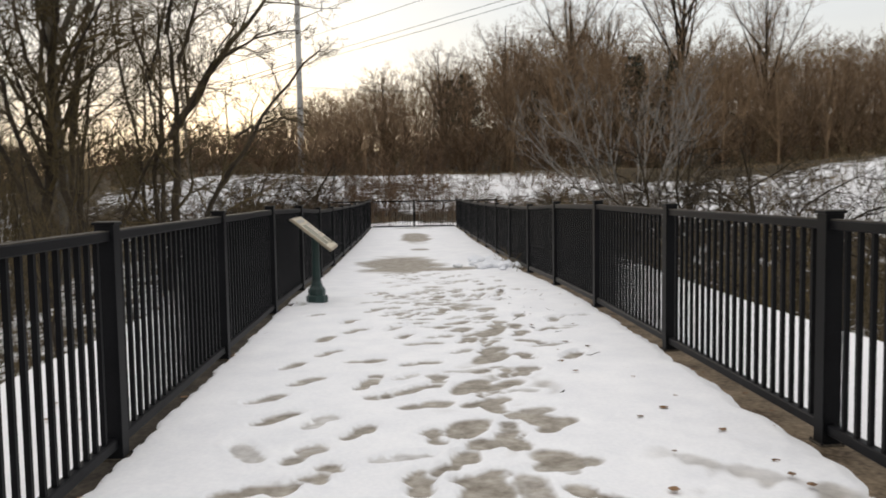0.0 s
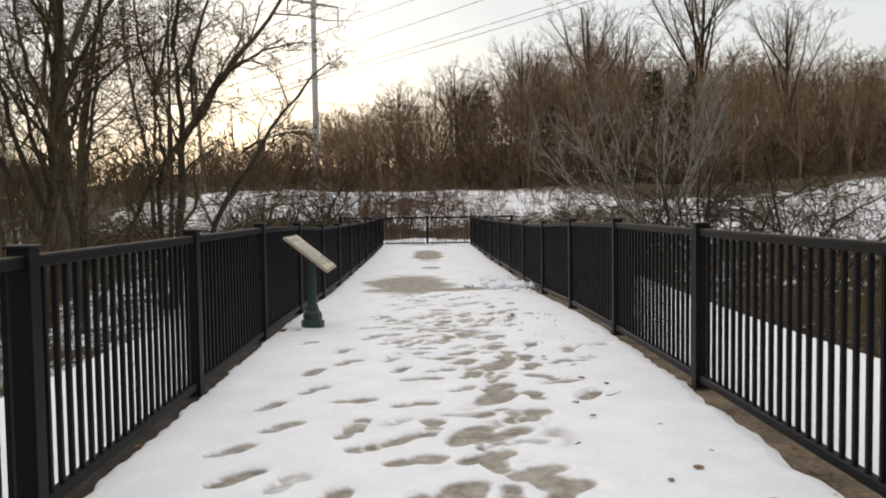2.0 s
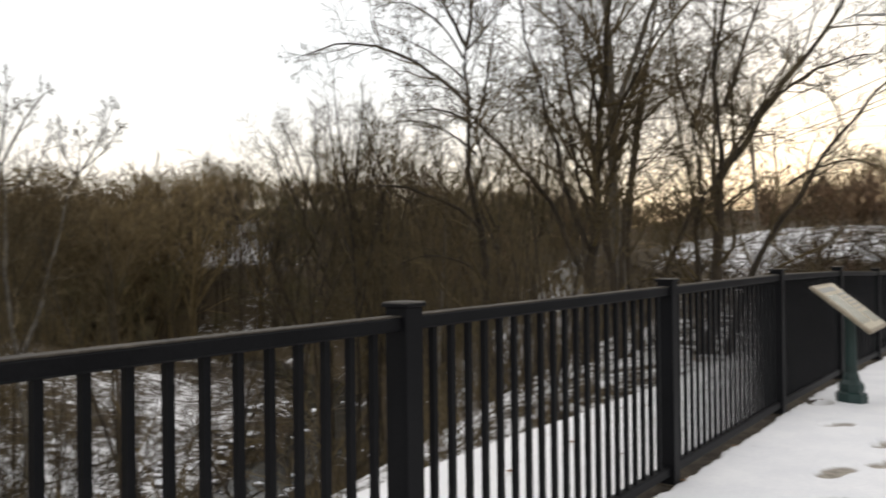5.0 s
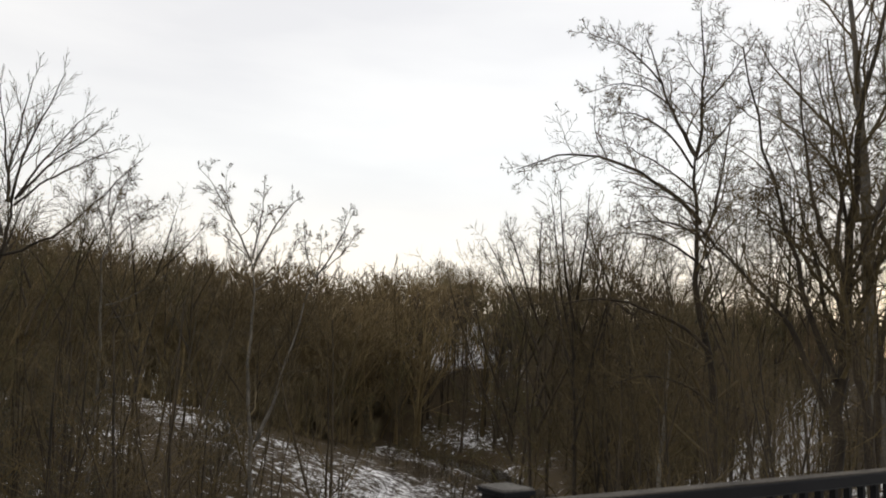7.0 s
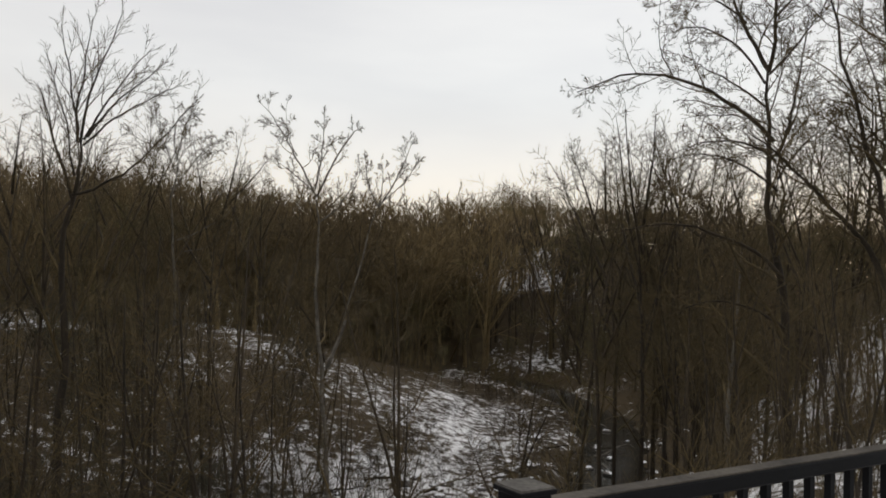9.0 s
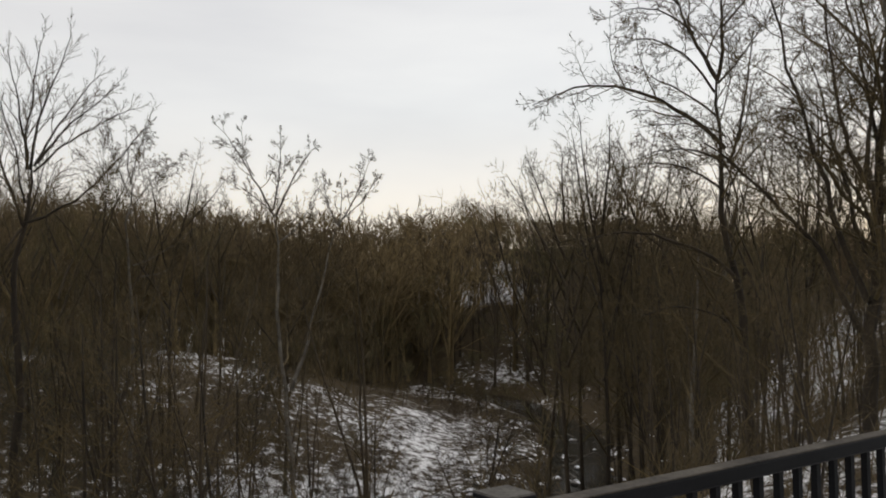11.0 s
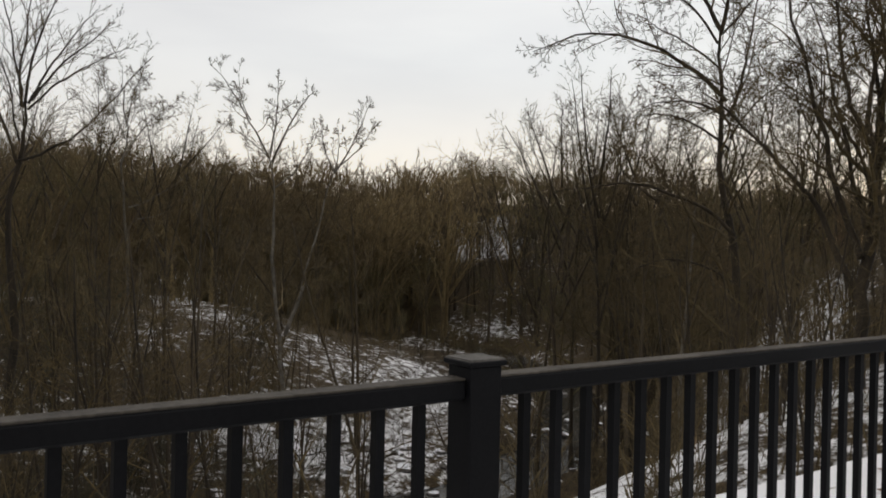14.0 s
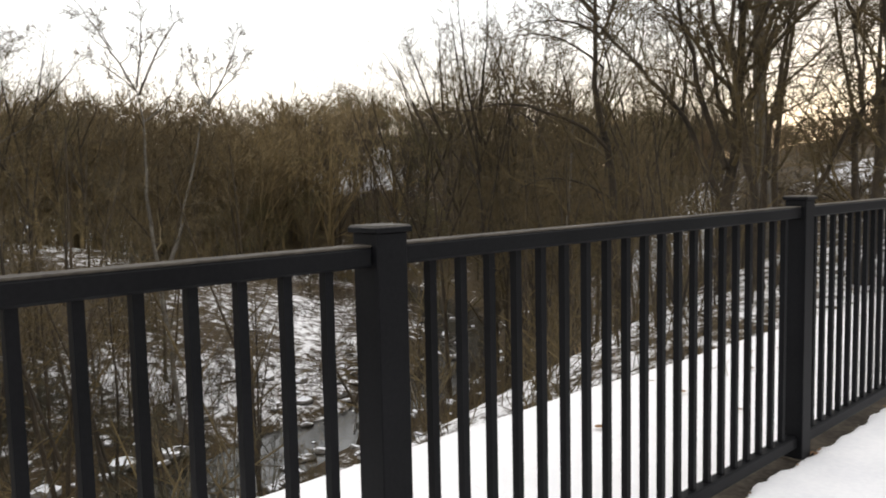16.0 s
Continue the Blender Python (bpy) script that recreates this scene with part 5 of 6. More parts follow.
def build_brush():
    rng = np.random.default_rng(31)
    whips, canes = saplings(200, 6, 0.008), saplings(230, 6, 0.011, 2.2, False)
    far_whips = saplings(260, 5, 0.022, 3.0)
    def slope(x, y):
        d = float(creek_offset(x, y)[0])
        ang = math.degrees(math.atan2(-x, y + 1.1))
        if 40 < ang < 64 and (math.sin(x * 12.9 + y * 7.3) * 999) % 1 > 0.15:
            return False       # the bank is more open towards the creek
        if ang >= 64 and (math.sin(x * 12.9 + y * 7.3) * 999) % 1 > 0.6:
            return False
        if 25 < ang < 37 and math.hypot(x, y) > 15 and (math.sin(x * 9.9 + y * 5.3) * 997) % 1 > 0.25:
            return False       # open snow between the trunks
        if ang < 27 and y > 9 and (math.sin(x * 9.9 + y * 5.3) * 997) % 1 > 0.15:
            return False       # thin towards the field
        return d > 3.0 and x < -4.6 - 0.4 * max(0, y - 30) / 10
    near = scatter(rng, 215, -24, -4.6, -14, 36, slope, 0.6)
    spread_out("slope_thicket", "dense brown saplings and brush on the bank below the deck", "brush", 32, near, whips, TWIG, 0.4, 1.05)
    def floor(x, y):
        d = float(creek_offset(x, y)[0])
        ang, far = math.degrees(math.atan2(-x, y + 1.1)), math.hypot(x, y + 1.1)
        return d > 3.4 and x < -17 and not (46 < ang < 65 and far < 62) and not (65 < ang < 78 and (math.sin(x * 7.9 + y * 4.3) * 997) % 1 > 0.45) and not (38 < ang < 47 and far < 56 and (math.sin(x * 7.9 + y * 4.3) * 997) % 1 > 0.4)
    mid = scatter(rng, 155, -75, -17, -22, 62, floor, 1.1)
    spread_out("valley_thicket", "thick brown undergrowth covering the valley floor", "brush", 33, mid, saplings(245, 6, 0.015), THICKET, 0.35, 1.2)
    bank = scatter(rng, 120, -62, -22, 4, 46, lambda x, y: 2.6 < float(creek_offset(x, y)[0]) < 11 and 44 < bearing(x, y) < 80, 1.1)
    spread_out("creek_brush", "dark spiky brush growing on the creek's gravel bar", "brush", 45, bank, whips, DARK_BARK, 0.35, 0.95, 1.2)
    right = scatter(rng, 130, 4.3, 16, -10, 34, lambda x, y: x > 4.4 + 0.02 * y, 0.5)
    spread_out("bramble_bank", "tangled dark brambles on the bank beside the deck", "brush", 34, right, canes, TWIG, 0.6, 1.15)
    tall = scatter(rng, 100, 5.2, 26, 3, 36, lambda x, y: True, 0.7)
    spread_out("east_thicket", "dense dark brush and whips beside the deck", "brush", 37, tall, whips, THICKET, 0.55, 1.0, 1.3)
    vines = tangles(280, 6)
    knots = scatter(rng, 20, 7.4, 24, 14, 34, lambda x, y: True, 1.1)
    spread_out("vine_tangle", "thick dark tangled vines and branches beside the deck", "brush", 38, knots, vines, DARK_BARK, 0.9, 1.4)
    knots = scatter(rng, 20, -16, -3.2, 29, 40, lambda x, y: True, 1.0)
    spread_out("vine_tangle", "thick dark tangled vines beyond the deck's end", "brush", 39, knots, vines, DARK_BARK, 0.6, 1.05)
    band = scatter(rng, 135, -26, 36, 31, 57, lambda x, y: abs(x) > 1.6 or y > 45, 0.7) + scatter(rng, 24, 5, 40, 31, 48, lambda x, y: True, 0.7)
    spread_out("field_brush", "low russet brush along the edge of the snowy field", "brush", 35, band, canes + whips, TWIG, 0.35, 0.95)
    grass = scatter(rng, 420, -30, 42, 31, 58, lambda x, y: abs(x - 0.05 * (y - 30)) > 0.7, 0.6)
    spread_out("field_grass", "dry brown grass tufts poking through the field's snow", "grass", 43, grass, tufts(320, 5, 0.55), STRAW, 0.5, 1.3, 1.6)
    grass = scatter(rng, 150, -16, -4.2, -8, 30, lambda x, y: True, 0.4)
    spread_out("slope_grass", "dry grass tufts along the snowy bank", "grass", 44, grass, tufts(330, 5, 0.45), STRAW, 0.5, 1.1)
    shrubs = saplings(300, 5, 0.011, 2.0)
    middle = scatter(rng, 115, -11, 11, 31.5, 50, lambda x, y: abs(x + 0.45) > 0.9 or y > 38, 0.8)
    spread_out("russet_shrubs", "russet leafless shrubs growing behind the end fence", "brush", 40, middle, shrubs, RUSSET, 0.45, 0.95, 1.25)
    bushes = scatter(rng, 20, -3.6, 2.6, 36, 48, lambda x, y: True, 1.0)
    spread_out("russet_bushes", "tall russet leafless bushes beyond the end fence", "brush", 48, bushes, shrubs, RUSSET, 1.0, 1.6, 1.2)
    ridge = scatter(rng, 300, -150, -32, -36, 130, lambda x, y: 22 < bearing(x, y) < 102 and 86 < math.hypot(x, y) < 140 and not (43 < bearing(x, y) < 56 and math.hypot(x, y) < 114), 2.0)
    spread_out("ridge_undergrowth", "brown undergrowth between the trees of the far ridge", "brush", 41, ridge, saplings(265, 5, 0.009, 3.0), VALLEY_WOODS, 0.62, 0.95, 1.4, roof=3)
    dark = scatter(rng, 130, -36, -8, -14, 22, lambda x, y: 62 < bearing(x, y) < 100 and float(creek_offset(x, y)[0]) > 3, 0.7)
    spread_out("bank_brush", "dense dark olive brush on the bank below the deck", "brush", 47, dark, saplings(340, 6, 0.006, 3.0), OLIVE, 0.45, 1.0, 1.4)
    dark = scatter(rng, 150, -62, -28, -14, 34, lambda x, y: 67 < bearing(x, y) < 98 and not (69 < bearing(x, y) < 75.5 and math.hypot(x, y) > 40) and 32 < math.hypot(x, y) < 62 and float(creek_offset(x, y)[0]) > 3, 1.0)
    spread_out("floor_brush", "dark tangled olive brush on the valley floor", "brush", 49, dark, saplings(350, 6, 0.010, 3.0), OLIVE, 0.6, 1.45, 1.5)
    tall = scatter(rng, 130, -18, 40, 62, 80, lambda x, y: True, 1.2)
    spread_out("hill_saplings", "tall grey-brown saplings crowding the foot of the hill", "brush", 42, tall, far_whips, WOODS, 1.2, 2.2)
    inner = scatter(rng, 80, 16, 76, 74, 98, lambda x, y: x < 0.85 * y, 1.6)
    spread_out("hill_understorey", "brown understorey between the trees on the hill", "brush", 46, inner, far_whips, WOODS, 1.3, 2.3, 1.3)
    foot = scatter(rng, 230, -60, 75, 58, 74, lambda x, y: x < 0.9 * y, 1.0)
    spread_out("hill_undergrowth", "brown undergrowth at the foot of the wooded hill", "brush", 36, foot, far_whips, RUSSET, 0.7, 1.6, 1.3)


build_brush()

# ---- single trees farther off ----
def lone_trees():
    g = "large bare trees on the hill"
    for k, (x, y, rise, wide) in enumerate(((9.7, 76, 0.215, 1.2), (16.3, 77, 0.255, 1.1), (26.3, 74, 0.31, 0.9), (3.4, 80, 0.182, 1.1), (-2.5, 78, 0.16, 1.1), (35, 75, 0.235, 0.9), (12.8, 84, 0.20, 1.0), (21.5, 84, 0.225, 1.0))):
        z = float(land(x, y))
        h = 1.4 + math.hypot(x, y + 2.6) * rise - z
        stems = [((0, 0, 0), (0.0, 0.02, 1), h * 0.94, h * 0.017, 0.02, 0.02)]
        for j in range(9):
            a, o = j * 2.4 + k, (0.30 + 0.12 * (j % 4)) * wide
            up = h * (0.28 + 0.045 * j)
            stems.append(((0, 0, up), (math.cos(a) * o, math.sin(a) * o, 1), (h - up) * 0.92, h * 0.0065, 0.05, 0.02))
        t = tree_thing("hill_tree", "large bare tree with a rounded crown on the hill", g, 300 + k, stems,
                       [(8, 0.2, 42, 0.38, 0.5, 3, 0.12, 0.04, 3), (6, 0.12, 42, 0.47, 0.6, 1, 0.15, 0.03, 3), (6, 0.12, 38, 0.8, 0.7, 0, 0, 0, 0)], BARK, WOODS, thin=0.0125, sides=6, segs=8)
        stand(t, x, y)
    # pale, many-stemmed small tree at the edge of the field
    stems = []
    rng = np.random.default_rng(17)
    for j in range(16):
        a, o = j * 0.3927 + rng.uniform(-0.2, 0.2), rng.uniform(0.35, 1.35)
        stems.append(((0.3 * math.cos(a), 0.3 * math.sin(a), 0), (math.cos(a) * o, math.sin(a) * o * 0.7, 1), rng.uniform(5.0, 7.2) * (1 - 0.06 * o), 0.036, 0.05, 0.05))
    t = tree_thing("pale_shrub_tree", "pale grey many-stemmed small tree at the field's edge", "", 18, stems,
                   [(6, 0.3, 36, 0.36, 0.6, 5, 0.10, 0.12, 4), (5, 0.25, 36, 0.40, 0.7, 2, 0.12, 0.10, 3), (3, 0.2, 36, 0.6, 0.8, 0, 0, 0, 0)], PALE_TWIG, PALE_TWIG, thin=0.009, sides=5)
    stand(t, 10.2, 33.0, 0, 1.32)
    # small twisted dark trees by the far end of the deck
    for seed, x, y, h in ((19, -4.6, 34.5, 3.6), (26, -7.2, 33.0, 3.0), (27, 6.6, 30.5, 2.8), (28, 7.4, 20.5, 5.6), (29, 9.6, 24.0, 5.8), (30, 8.3, 16.5, 5.4), (31, 11.2, 19.0, 5.8), (34, 11.0, 28.5, 5.0)):
        t = tree_thing("small_bare_tree", "small twisted dark bare tree beyond the deck", "small trees by the field", seed,
                       [((0, 0, 0), (0.1, 0, 1), h, 0.085, 0.16, 0.02), ((0, 0, h * 0.3), (0.9, 0.1, 0.8), h * 0.8, 0.05, 0.19, -0.03), ((0, 0, h * 0.25), (-0.9, 0.1, 0.7), h * 0.8, 0.05, 0.19, -0.02), ((0, 0, h * 0.4), (-0.2, -0.9, 0.6), h * 0.6, 0.04, 0.19, -0.02)],
                       [(9, 0.2, 52, 0.42, 0.55, 5, 0.22, 0.0, 4), (5, 0.15, 48, 0.45, 0.6, 3, 0.24, 0.0, 3), (4, 0.15, 44, 0.5, 0.8, 0, 0, 0, 0)], bark=DARK_BARK, twig=DARK_BARK, thin=0.01, sides=6)
        stand(t, x, y)
    # leaning trunks and a pair of saplings at the gravel bar
    for seed, x, y, lean in ((61, -33.5, 25.0, 0.45), (62, -34.3, 25.6, 0.35), (63, -29.0, 24.5, -0.2), (64, -26.5, 19.5, -0.35), (65, -25.0, 17.5, 0.3)):
        t = tree_thing("creek_tree", "thin dark tree leaning over the creek bank", "trees on the creek bank", seed,
                       [((0, 0, 0), (lean * 0.6, lean, 1), 5.2, 0.085, 0.05, 0.0), ((0, 0, 1.5), (-lean, 0.3, 1), 3.2, 0.045, 0.06, 0.02)],
                       [(11, 0.3, 48, 0.32, 0.5, 4, 0.14, 0.03, 4), (7, 0.15, 44, 0.42, 0.6, 2, 0.16, 0.02, 3), (4, 0.15, 42, 0.5, 0.8, 0, 0, 0, 0)], thin=0.011, sides=6)
        stand(t, x, y)


lone_trees()


def conifers():
    """A few dark pines among the bare trees."""
    rng = np.random.default_rng(44)
    h = 9.0
    trunk = tubes(*extend(rng, np.array([(0, 0, 0.0)]), np.array([(0, 0, 1.0)]), np.array([h]), np.array([0.14]), 6, 0.01, 0.02, 0.2), 6)
    n = 150
    zz = rng.uniform(0.12, 0.97, n)
    a = rng.uniform(0, 6.28, n)
    ln = (1 - zz) ** 0.8 * 2.5 + 0.35
    base = np.stack([0 * zz, 0 * zz, zz * h], 1)
    way = unit(np.stack([np.cos(a), np.sin(a), np.full(n, 0.05)], 1))
    P, R = extend(rng, base, way, ln, np.full(n, 0.025), 3, 0.06, 0.03, 0.3)
    pieces = [tubes(P, R, 3)]
    b, w, l, r = sprout(rng, P, R, ln, 22, 0.15, 55, 0.0, 0.5, 0.03)
    pieces.append(spikes(b, w, rng.uniform(0.25, 0.5, len(b)), np.full(len(b), 0.03), rng))
    thing = tagged(empty("pine_tree", 0, 0, 0), "dark green pine among the bare hillside trees", "tree", "pines on the hill")
    part("trunk", solid("trunk", trunk, BARK), None, thing)
    part("crown", solid("crown", joined(pieces), EVERGREEN), None, thing)
    for i, (x, y, size) in enumerate(((5.9, 78, 1.1), (4.4, 80, 0.95), (13.5, 79, 0.9), (24.0, 70, 1.0), (21.5, 73, 1.05))):
        m = pose(x, y, float(land(x, y)) - 0.2, 0, 0, 70 * i) @ Matrix.Scale(size, 4)
        if i:
            copy_thing(thing, m)
        else:
            thing.matrix_world = m


conifers()


# ---- poles and wires ----
def strand(name, label, a, b, sag, radius, mat, category="power line"):
    """A hanging cable between two points."""
    n = 28
    pts = []
    for i in range(n + 1):
        t = i / n
        p = Vector(a).lerp(Vector(b), t)
        pts.append((p.x, p.y, p.z - sag * 4 * t * (1 - t)))
    P = np.array([pts], float)
    return tagged(new(name, solid(name, tubes(P, np.full((1, n + 1), radius), 5), mat)), label, category, "overhead lines")


def build_steel_pole():
    x, y = -11.1, 80.0
    z = float(land(x, y))
    thing = tagged(empty("transmission_pole", x, y, z - 0.3), "tall grey steel transmission pole with a cross arm", "utility pole")
    part("shaft", lathe([(0.34, 0), (0.33, 3), (0.20, 31)], 12), STEEL_POLE, thing)
    ends = []
    for level, half in ((22.5 - z, 3.0), (28.0 - z, 3.0)):
        arm = lathe([(0.10, -half), (0.15, 0), (0.10, half)], 8)
        bmesh.ops.transform(arm, matrix=pose(0, 0, level, 0, 90, 37), verts=arm.verts)
        part("cross_arm", arm, STEEL_POLE, thing)
        for s in (-1, 1):
            ex, ey = s * half * 0.96 * math.cos(radians(37)), s * half * 0.96 * math.sin(radians(37))
            prof = []
            for k in range(12):
                prof += [(0.05, -k * 0.17), (0.11, -k * 0.17 - 0.06), (0.05, -k * 0.17 - 0.1)]
            ins = lathe(prof[::-1], 8)
            part("insulator", ins, STEEL_POLE, thing).location = (ex, ey, level - 0.1)
            ends.append((x + ex, y + ey, z + level - 2.2))
    ends += [(x + 0.4, y, 17.0), (x + 0.4, y, 15.0), (x + 0.4, y, 14.5)]
    for k, (a, b, c) in enumerate(ends):
        strand("power_line", "thin dark overhead power line above the trees", (a, b, c), (a + 92, b - 122, c + (5.5 if c < 18 else 3.5)), 1.2, 0.019, CABLE_DARK)
        strand("power_line", "thin dark overhead power line above the trees", (a, b, c), (a - 70, b + 93, c + 1), 1.0, 0.04, CABLE_DARK)


build_steel_pole()


def build_wood_pole():
    x, y = -17.1, 60.0
    z = float(land(x, y))
    thing = tagged(empty("utility_pole", x, y, z - 0.3, 8), "weathered wooden utility pole with two cross arms", "utility pole")
    lean = pose(0, 0, 0, 0, -3.5, 0)
    def leaned(bm):
        bmesh.ops.transform(bm, matrix=lean, verts=bm.verts)
        return bm
    h = 12.6 - z
    part("shaft", leaned(lathe([(0.17, 0), (0.11, h)], 10)), POLE_WOOD, thing)
    for level, half in ((h - 1.7, 0.9), (h - 2.7, 1.8)):
        part("cross_arm", leaned(block(-half, half, -0.16, -0.06, level, level + 0.13, 0.01)), POLE_WOOD, thing)
        for k in (-0.92, -0.45, 0.45, 0.92):
            pin = lathe([(0.02, 0), (0.05, 0.05), (0.05, 0.13), (0.03, 0.2)], 8)
            bmesh.ops.translate(pin, vec=(half * k, -0.11, level + 0.12), verts=pin.verts)
            part("insulator", leaned(pin), CABLE, thing)
    for k in (-1.6, 0.9, 1.6):
        strand("service_wire", "thin dark wire on the wooden pole", (x + k - 0.7, y, z + h - 2.4), (x + k - 60, y + 45, z + h - 1), 0.9, 0.012, CABLE)
        strand("service_wire", "thin dark wire on the wooden pole", (x + k - 0.7, y, z + h - 2.4), (x + k + 45, y + 34, z + h + 1), 0.8, 0.012, CABLE)


build_wood_pole()


# ---- rocks along the creek, litter on the deck ----
def rock_mesh(seed):
    bm = bmesh.new()
    bmesh.ops.create_icosphere(bm, subdivisions=2, radius=1.0)
    rng = random.Random(seed)
    off = Vector((rng.uniform(0, 50), rng.uniform(0, 50), 0))
    for v in bm.verts:
        k = 1 + 0.45 * noise.noise(v.co * 1.1 + off) + 0.15 * noise.noise(v.co * 3 + off)
        v.co = Vector((v.co.x * k, v.co.y * k * 0.8, v.co.z * k * 0.5))
    me = bpy.data.meshes.new("rock")
    for f in bm.faces:
        f.smooth = False
    bm.normal_update()
    for f in bm.faces:
        f.material_index = 1 if f.normal.z > 0.86 else 0
    bm.to_mesh(me)
    bm.free()
    me.materials.append(ROCK)
    me.materials.append(SNOW)
    return me


def build_rocks():
    rng = np.random.default_rng(51)
    meshes = [rock_mesh(k) for k in range(5)]
    count = 0
    while count < 300:
        k = rng.integers(2, 7)
        t = rng.uniform()
        p = CREEK[k] * (1 - t) + CREEK[k + 1] * t
        x, y = p + rng.normal(0, 3.6, 2)
        if float(creek_offset(x, y)[0]) < 2.4 and rng.uniform() < 0.8:
            continue
        ob = tagged(new("rock", meshes[rng.integers(5)]), "snow-capped dark rock on the creek bank", "rock", "creek rocks")
        s = rng.uniform(0.10, 0.40) * (1.6 if rng.uniform() < 0.15 else 1)
        ob.matrix_world = pose(x, y, max(float(land(x, y)), WATER_Z) + s * 0.1, 0, 0, rng.uniform(0, 360)) @ Matrix.Diagonal((s, s, s * rng.uniform(0.6, 1), 1))
        count += 1


build_rocks()


def build_driftwood():
    """Fallen limbs washed up along the creek."""
    rng = np.random.default_rng(52)
    for i in range(46):
        k = rng.integers(2, 8)
        t = rng.uniform()
        x, y = CREEK[k] * (1 - t) + CREEK[k + 1] * t + rng.normal(0, 4.5, 2)
        a, ln, r = rng.uniform(0, 6.28), rng.uniform(1.2, 4.2), rng.uniform(0.025, 0.075)
        z = max(float(land(x, y)), WATER_Z) + 0.06
        P, R = extend(rng, np.array([(x, y, z)]), unit(np.array([(math.cos(a), math.sin(a), rng.uniform(0.0, 0.3))])), np.array([ln]), np.array([r]), 7, 0.12, 0.0, 0.3)
        base, way, L, rad = sprout(rng, P, R, np.array([ln]), 5, 0.3, 45, 0.35, 0.5, 0.01)
        Q, S = extend(rng, base, way, L, rad, 3, 0.15, 0.0, 0.3)
        pale = rng.uniform() < 0.35
        tagged(new("fallen_limb", solid("fallen_limb", joined([tubes(P, R, 6), tubes(Q, S, 4)]), PALE_BARK if pale else DARK_BARK)),
               "pale barkless limb washed up by the creek" if pale else "dark fallen limb lying by the creek", "fallen limb", "fallen limbs")


build_driftwood()


def leaf_shape(rng, size):
    """One curled leaf as a small folded quad strip."""
    n = 5
    t = np.linspace(0, 1, n)
    w = 0.45 * np.sin(math.pi * np.clip(t * 0.95 + 0.03, 0, 1)) * size
    curl = rng.uniform(0.2, 0.7) * size
    mid = np.stack([t * size, 0 * t, curl * (t - 0.5) ** 2 + 0.002], 1)
    l, r = mid.copy(), mid.copy()
    l[:, 1] += w
    r[:, 1] -= w
    l[:, 2] += 0.25 * w
    r[:, 2] += 0.25 * w
    V = np.concatenate([l, mid, r])
    Q = [(k, k + 1, n + k + 1, n + k) for k in range(n - 1)] + [(n + k, n + k + 1, 2 * n + k + 1, 2 * n + k) for k in range(n - 1)]
    return V, np.array(Q), np.zeros((0, 3), int)


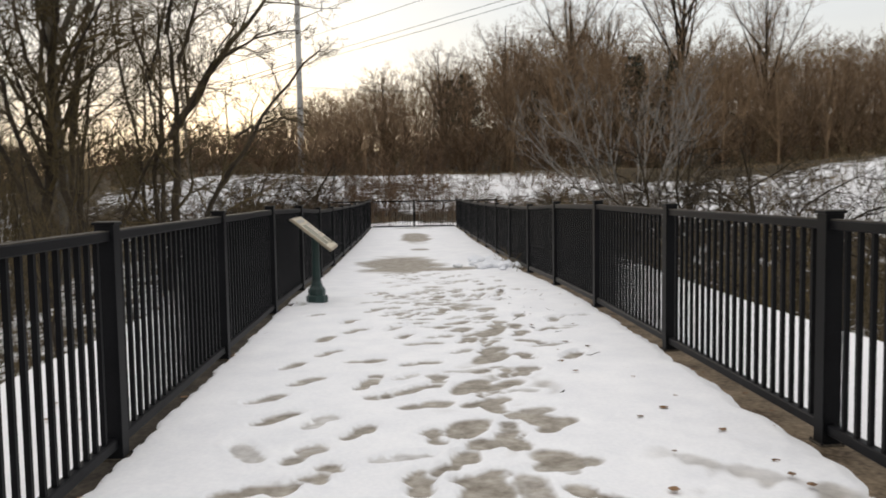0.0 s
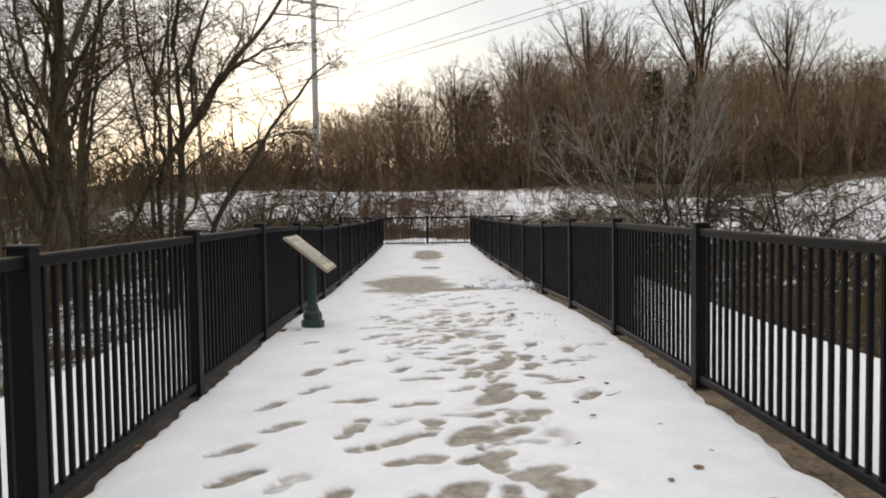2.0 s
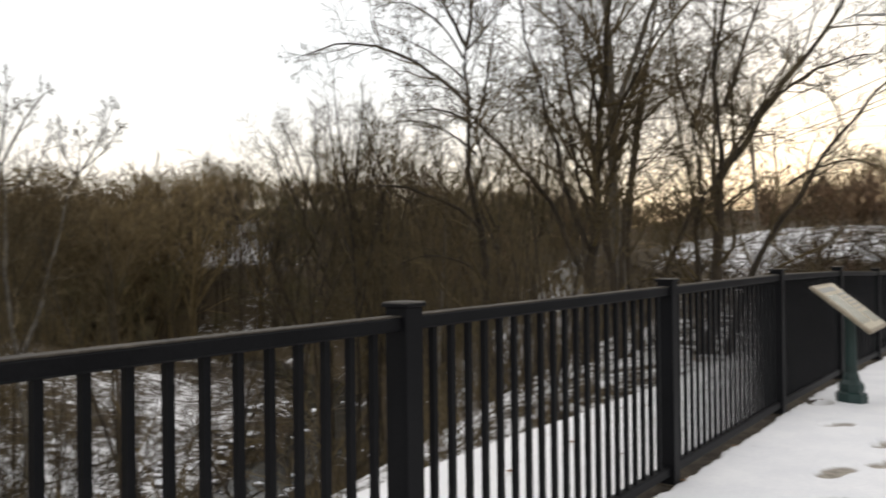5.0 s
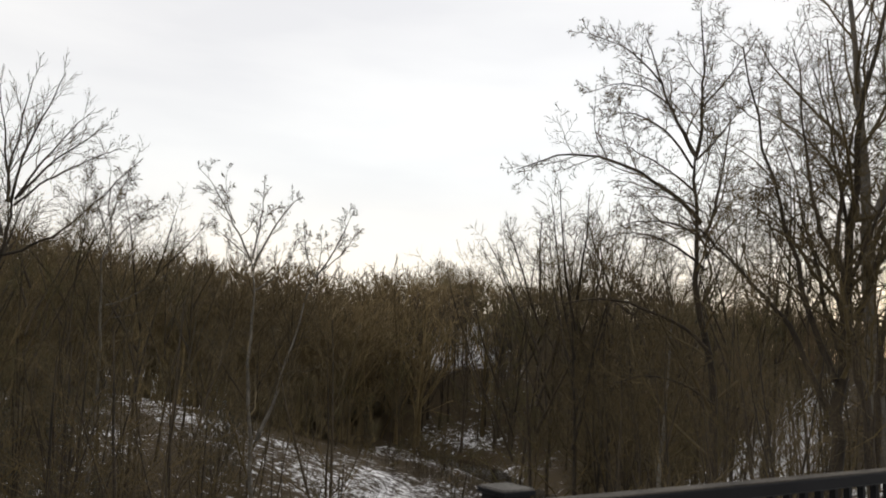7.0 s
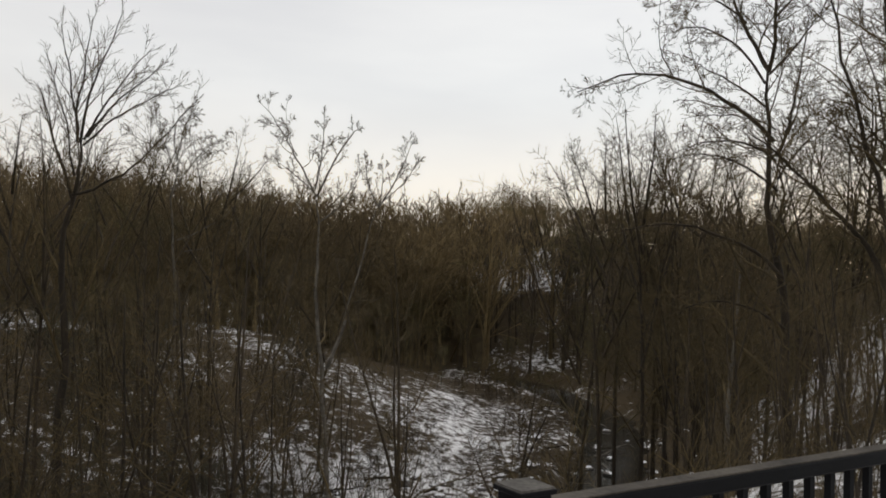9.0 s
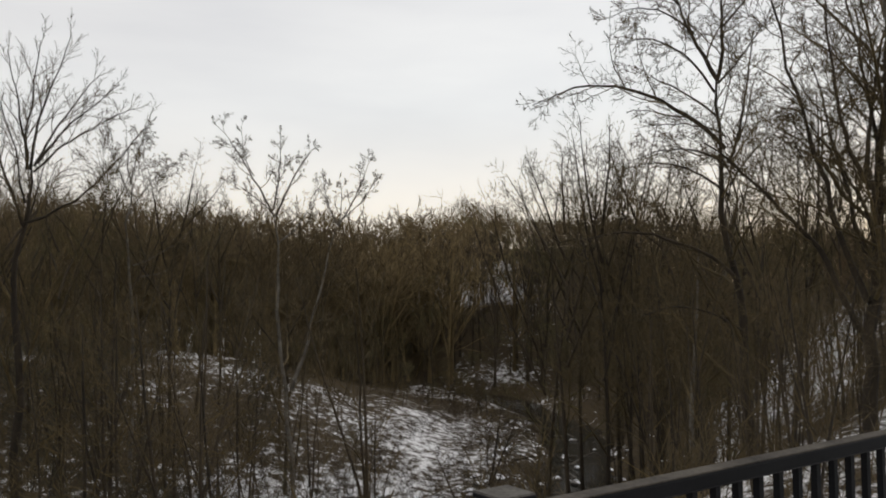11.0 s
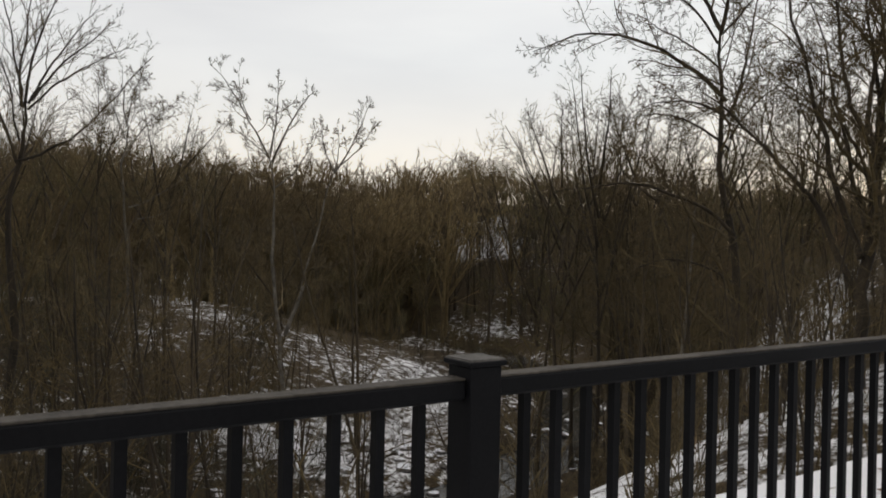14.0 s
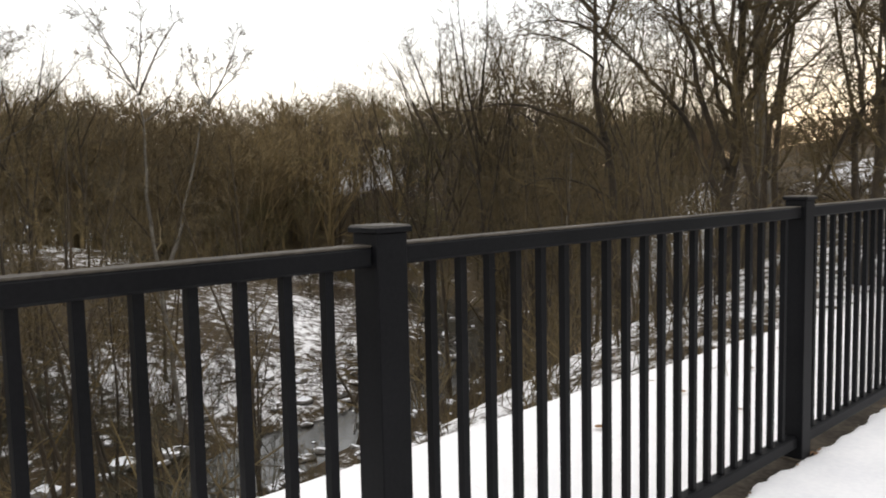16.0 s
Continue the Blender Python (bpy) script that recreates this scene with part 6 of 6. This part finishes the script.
def build_litter():
    rng = np.random.default_rng(61)
    pieces, sticks = [], []
    for _ in range(95):
        y = rng.uniform(-2, 7)
        x = rng.choice([rng.uniform(RIGHT - 0.30, RIGHT - 0.02), rng.uniform(LEFT + 0.03, LEFT + 0.14), rng.uniform(0.9, 1.65)], p=[0.25, 0.40, 0.35])
        z = float(deck_z(y)) + (0.008 if 0.85 < x < 1.65 else -0.008)
        pieces.append(placed(leaf_shape(rng, rng.uniform(0.03, 0.065)), x, y, z + 0.006, rng.uniform(0, 6.28), 1.0))
    for _ in range(26):
        x, y = rng.uniform(-3.3, -1.95), rng.uniform(-1.5, 9)
        pieces.append(placed(leaf_shape(rng, rng.uniform(0.03, 0.07)), x, y, float(land(x, y)) + 0.012, rng.uniform(0, 6.28), 1.0))
    tagged(new("dead_leaves", solid("dead_leaves", joined(pieces), LEAF)), "scattered curled brown dead leaves along the railings", "leaves", kind="stuff")
    for k in range(16):
        x, y = rng.uniform(0.75, 1.6), rng.uniform(0.8, 6.5)
        a, ln = rng.uniform(0, 6.28), rng.uniform(0.05, 0.16)
        P, R = extend(rng, np.array([(x, y, float(deck_z(y)) + 0.012)]), np.array([(math.cos(a), math.sin(a), 0.02)]), np.array([ln]), np.array([0.004]), 4, 0.25, 0, 0.4)
        tagged(new("twig", solid("twig", tubes(P, R, 5), BARK)), "small dark twig lying on the deck's snow", "twig", "twigs on the snow")
    for k in range(12):
        x, y = rng.uniform(-3.3, -2.0), rng.uniform(-1.0, 8.0)
        a, ln = rng.uniform(0, 6.28), rng.uniform(0.08, 0.22)
        P, R = extend(rng, np.array([(x, y, float(land(x, y)) - 0.01)]), unit(np.array([(math.cos(a), math.sin(a), rng.uniform(0.2, 1.5))])), np.array([ln]), np.array([0.0035]), 4, 0.25, 0, 0.4)
        tagged(new("grass_stem", solid("grass_stem", tubes(P, R, 5), STRAW)), "dry grass stem poking through the snow beside the deck", "grass stem", "stems in the snow")
    # heap of sticks and shovelled snow by the east railing
    pieces = []
    for _ in range(60):
        a = rng.uniform(0, 6.28)
        P, R = extend(rng, np.array([(rng.normal(1.80, 0.10), rng.normal(11.0, 0.35), -0.15)]), np.array([(math.cos(a), math.sin(a), 0.9)]), np.array([rng.uniform(0.15, 0.5)]), np.array([0.006]), 4, 0.3, -0.05, 0.4)
        pieces.append(tubes(P, R, 4))
    tagged(new("stick_heap", solid("stick_heap", joined(pieces), THICKET)), "small heap of brown sticks against the railing", "sticks", kind="stuff")
    lump = rock_mesh(77)
    lump.materials[0] = SNOW
    for k in range(24):
        x, y = rng.normal(1.32, 0.24), rng.normal(11.2, 0.6)
        s = rng.uniform(0.06, 0.19)
        ob = tagged(new("snow_lump", lump), "broken lump of shovelled snow on the deck", "snow", "snow lumps")
        ob.matrix_world = pose(x, y, float(deck_z(y)) + s * 0.2, 0, 0, rng.uniform(0, 360)) @ Matrix.Scale(s, 4)


build_litter()
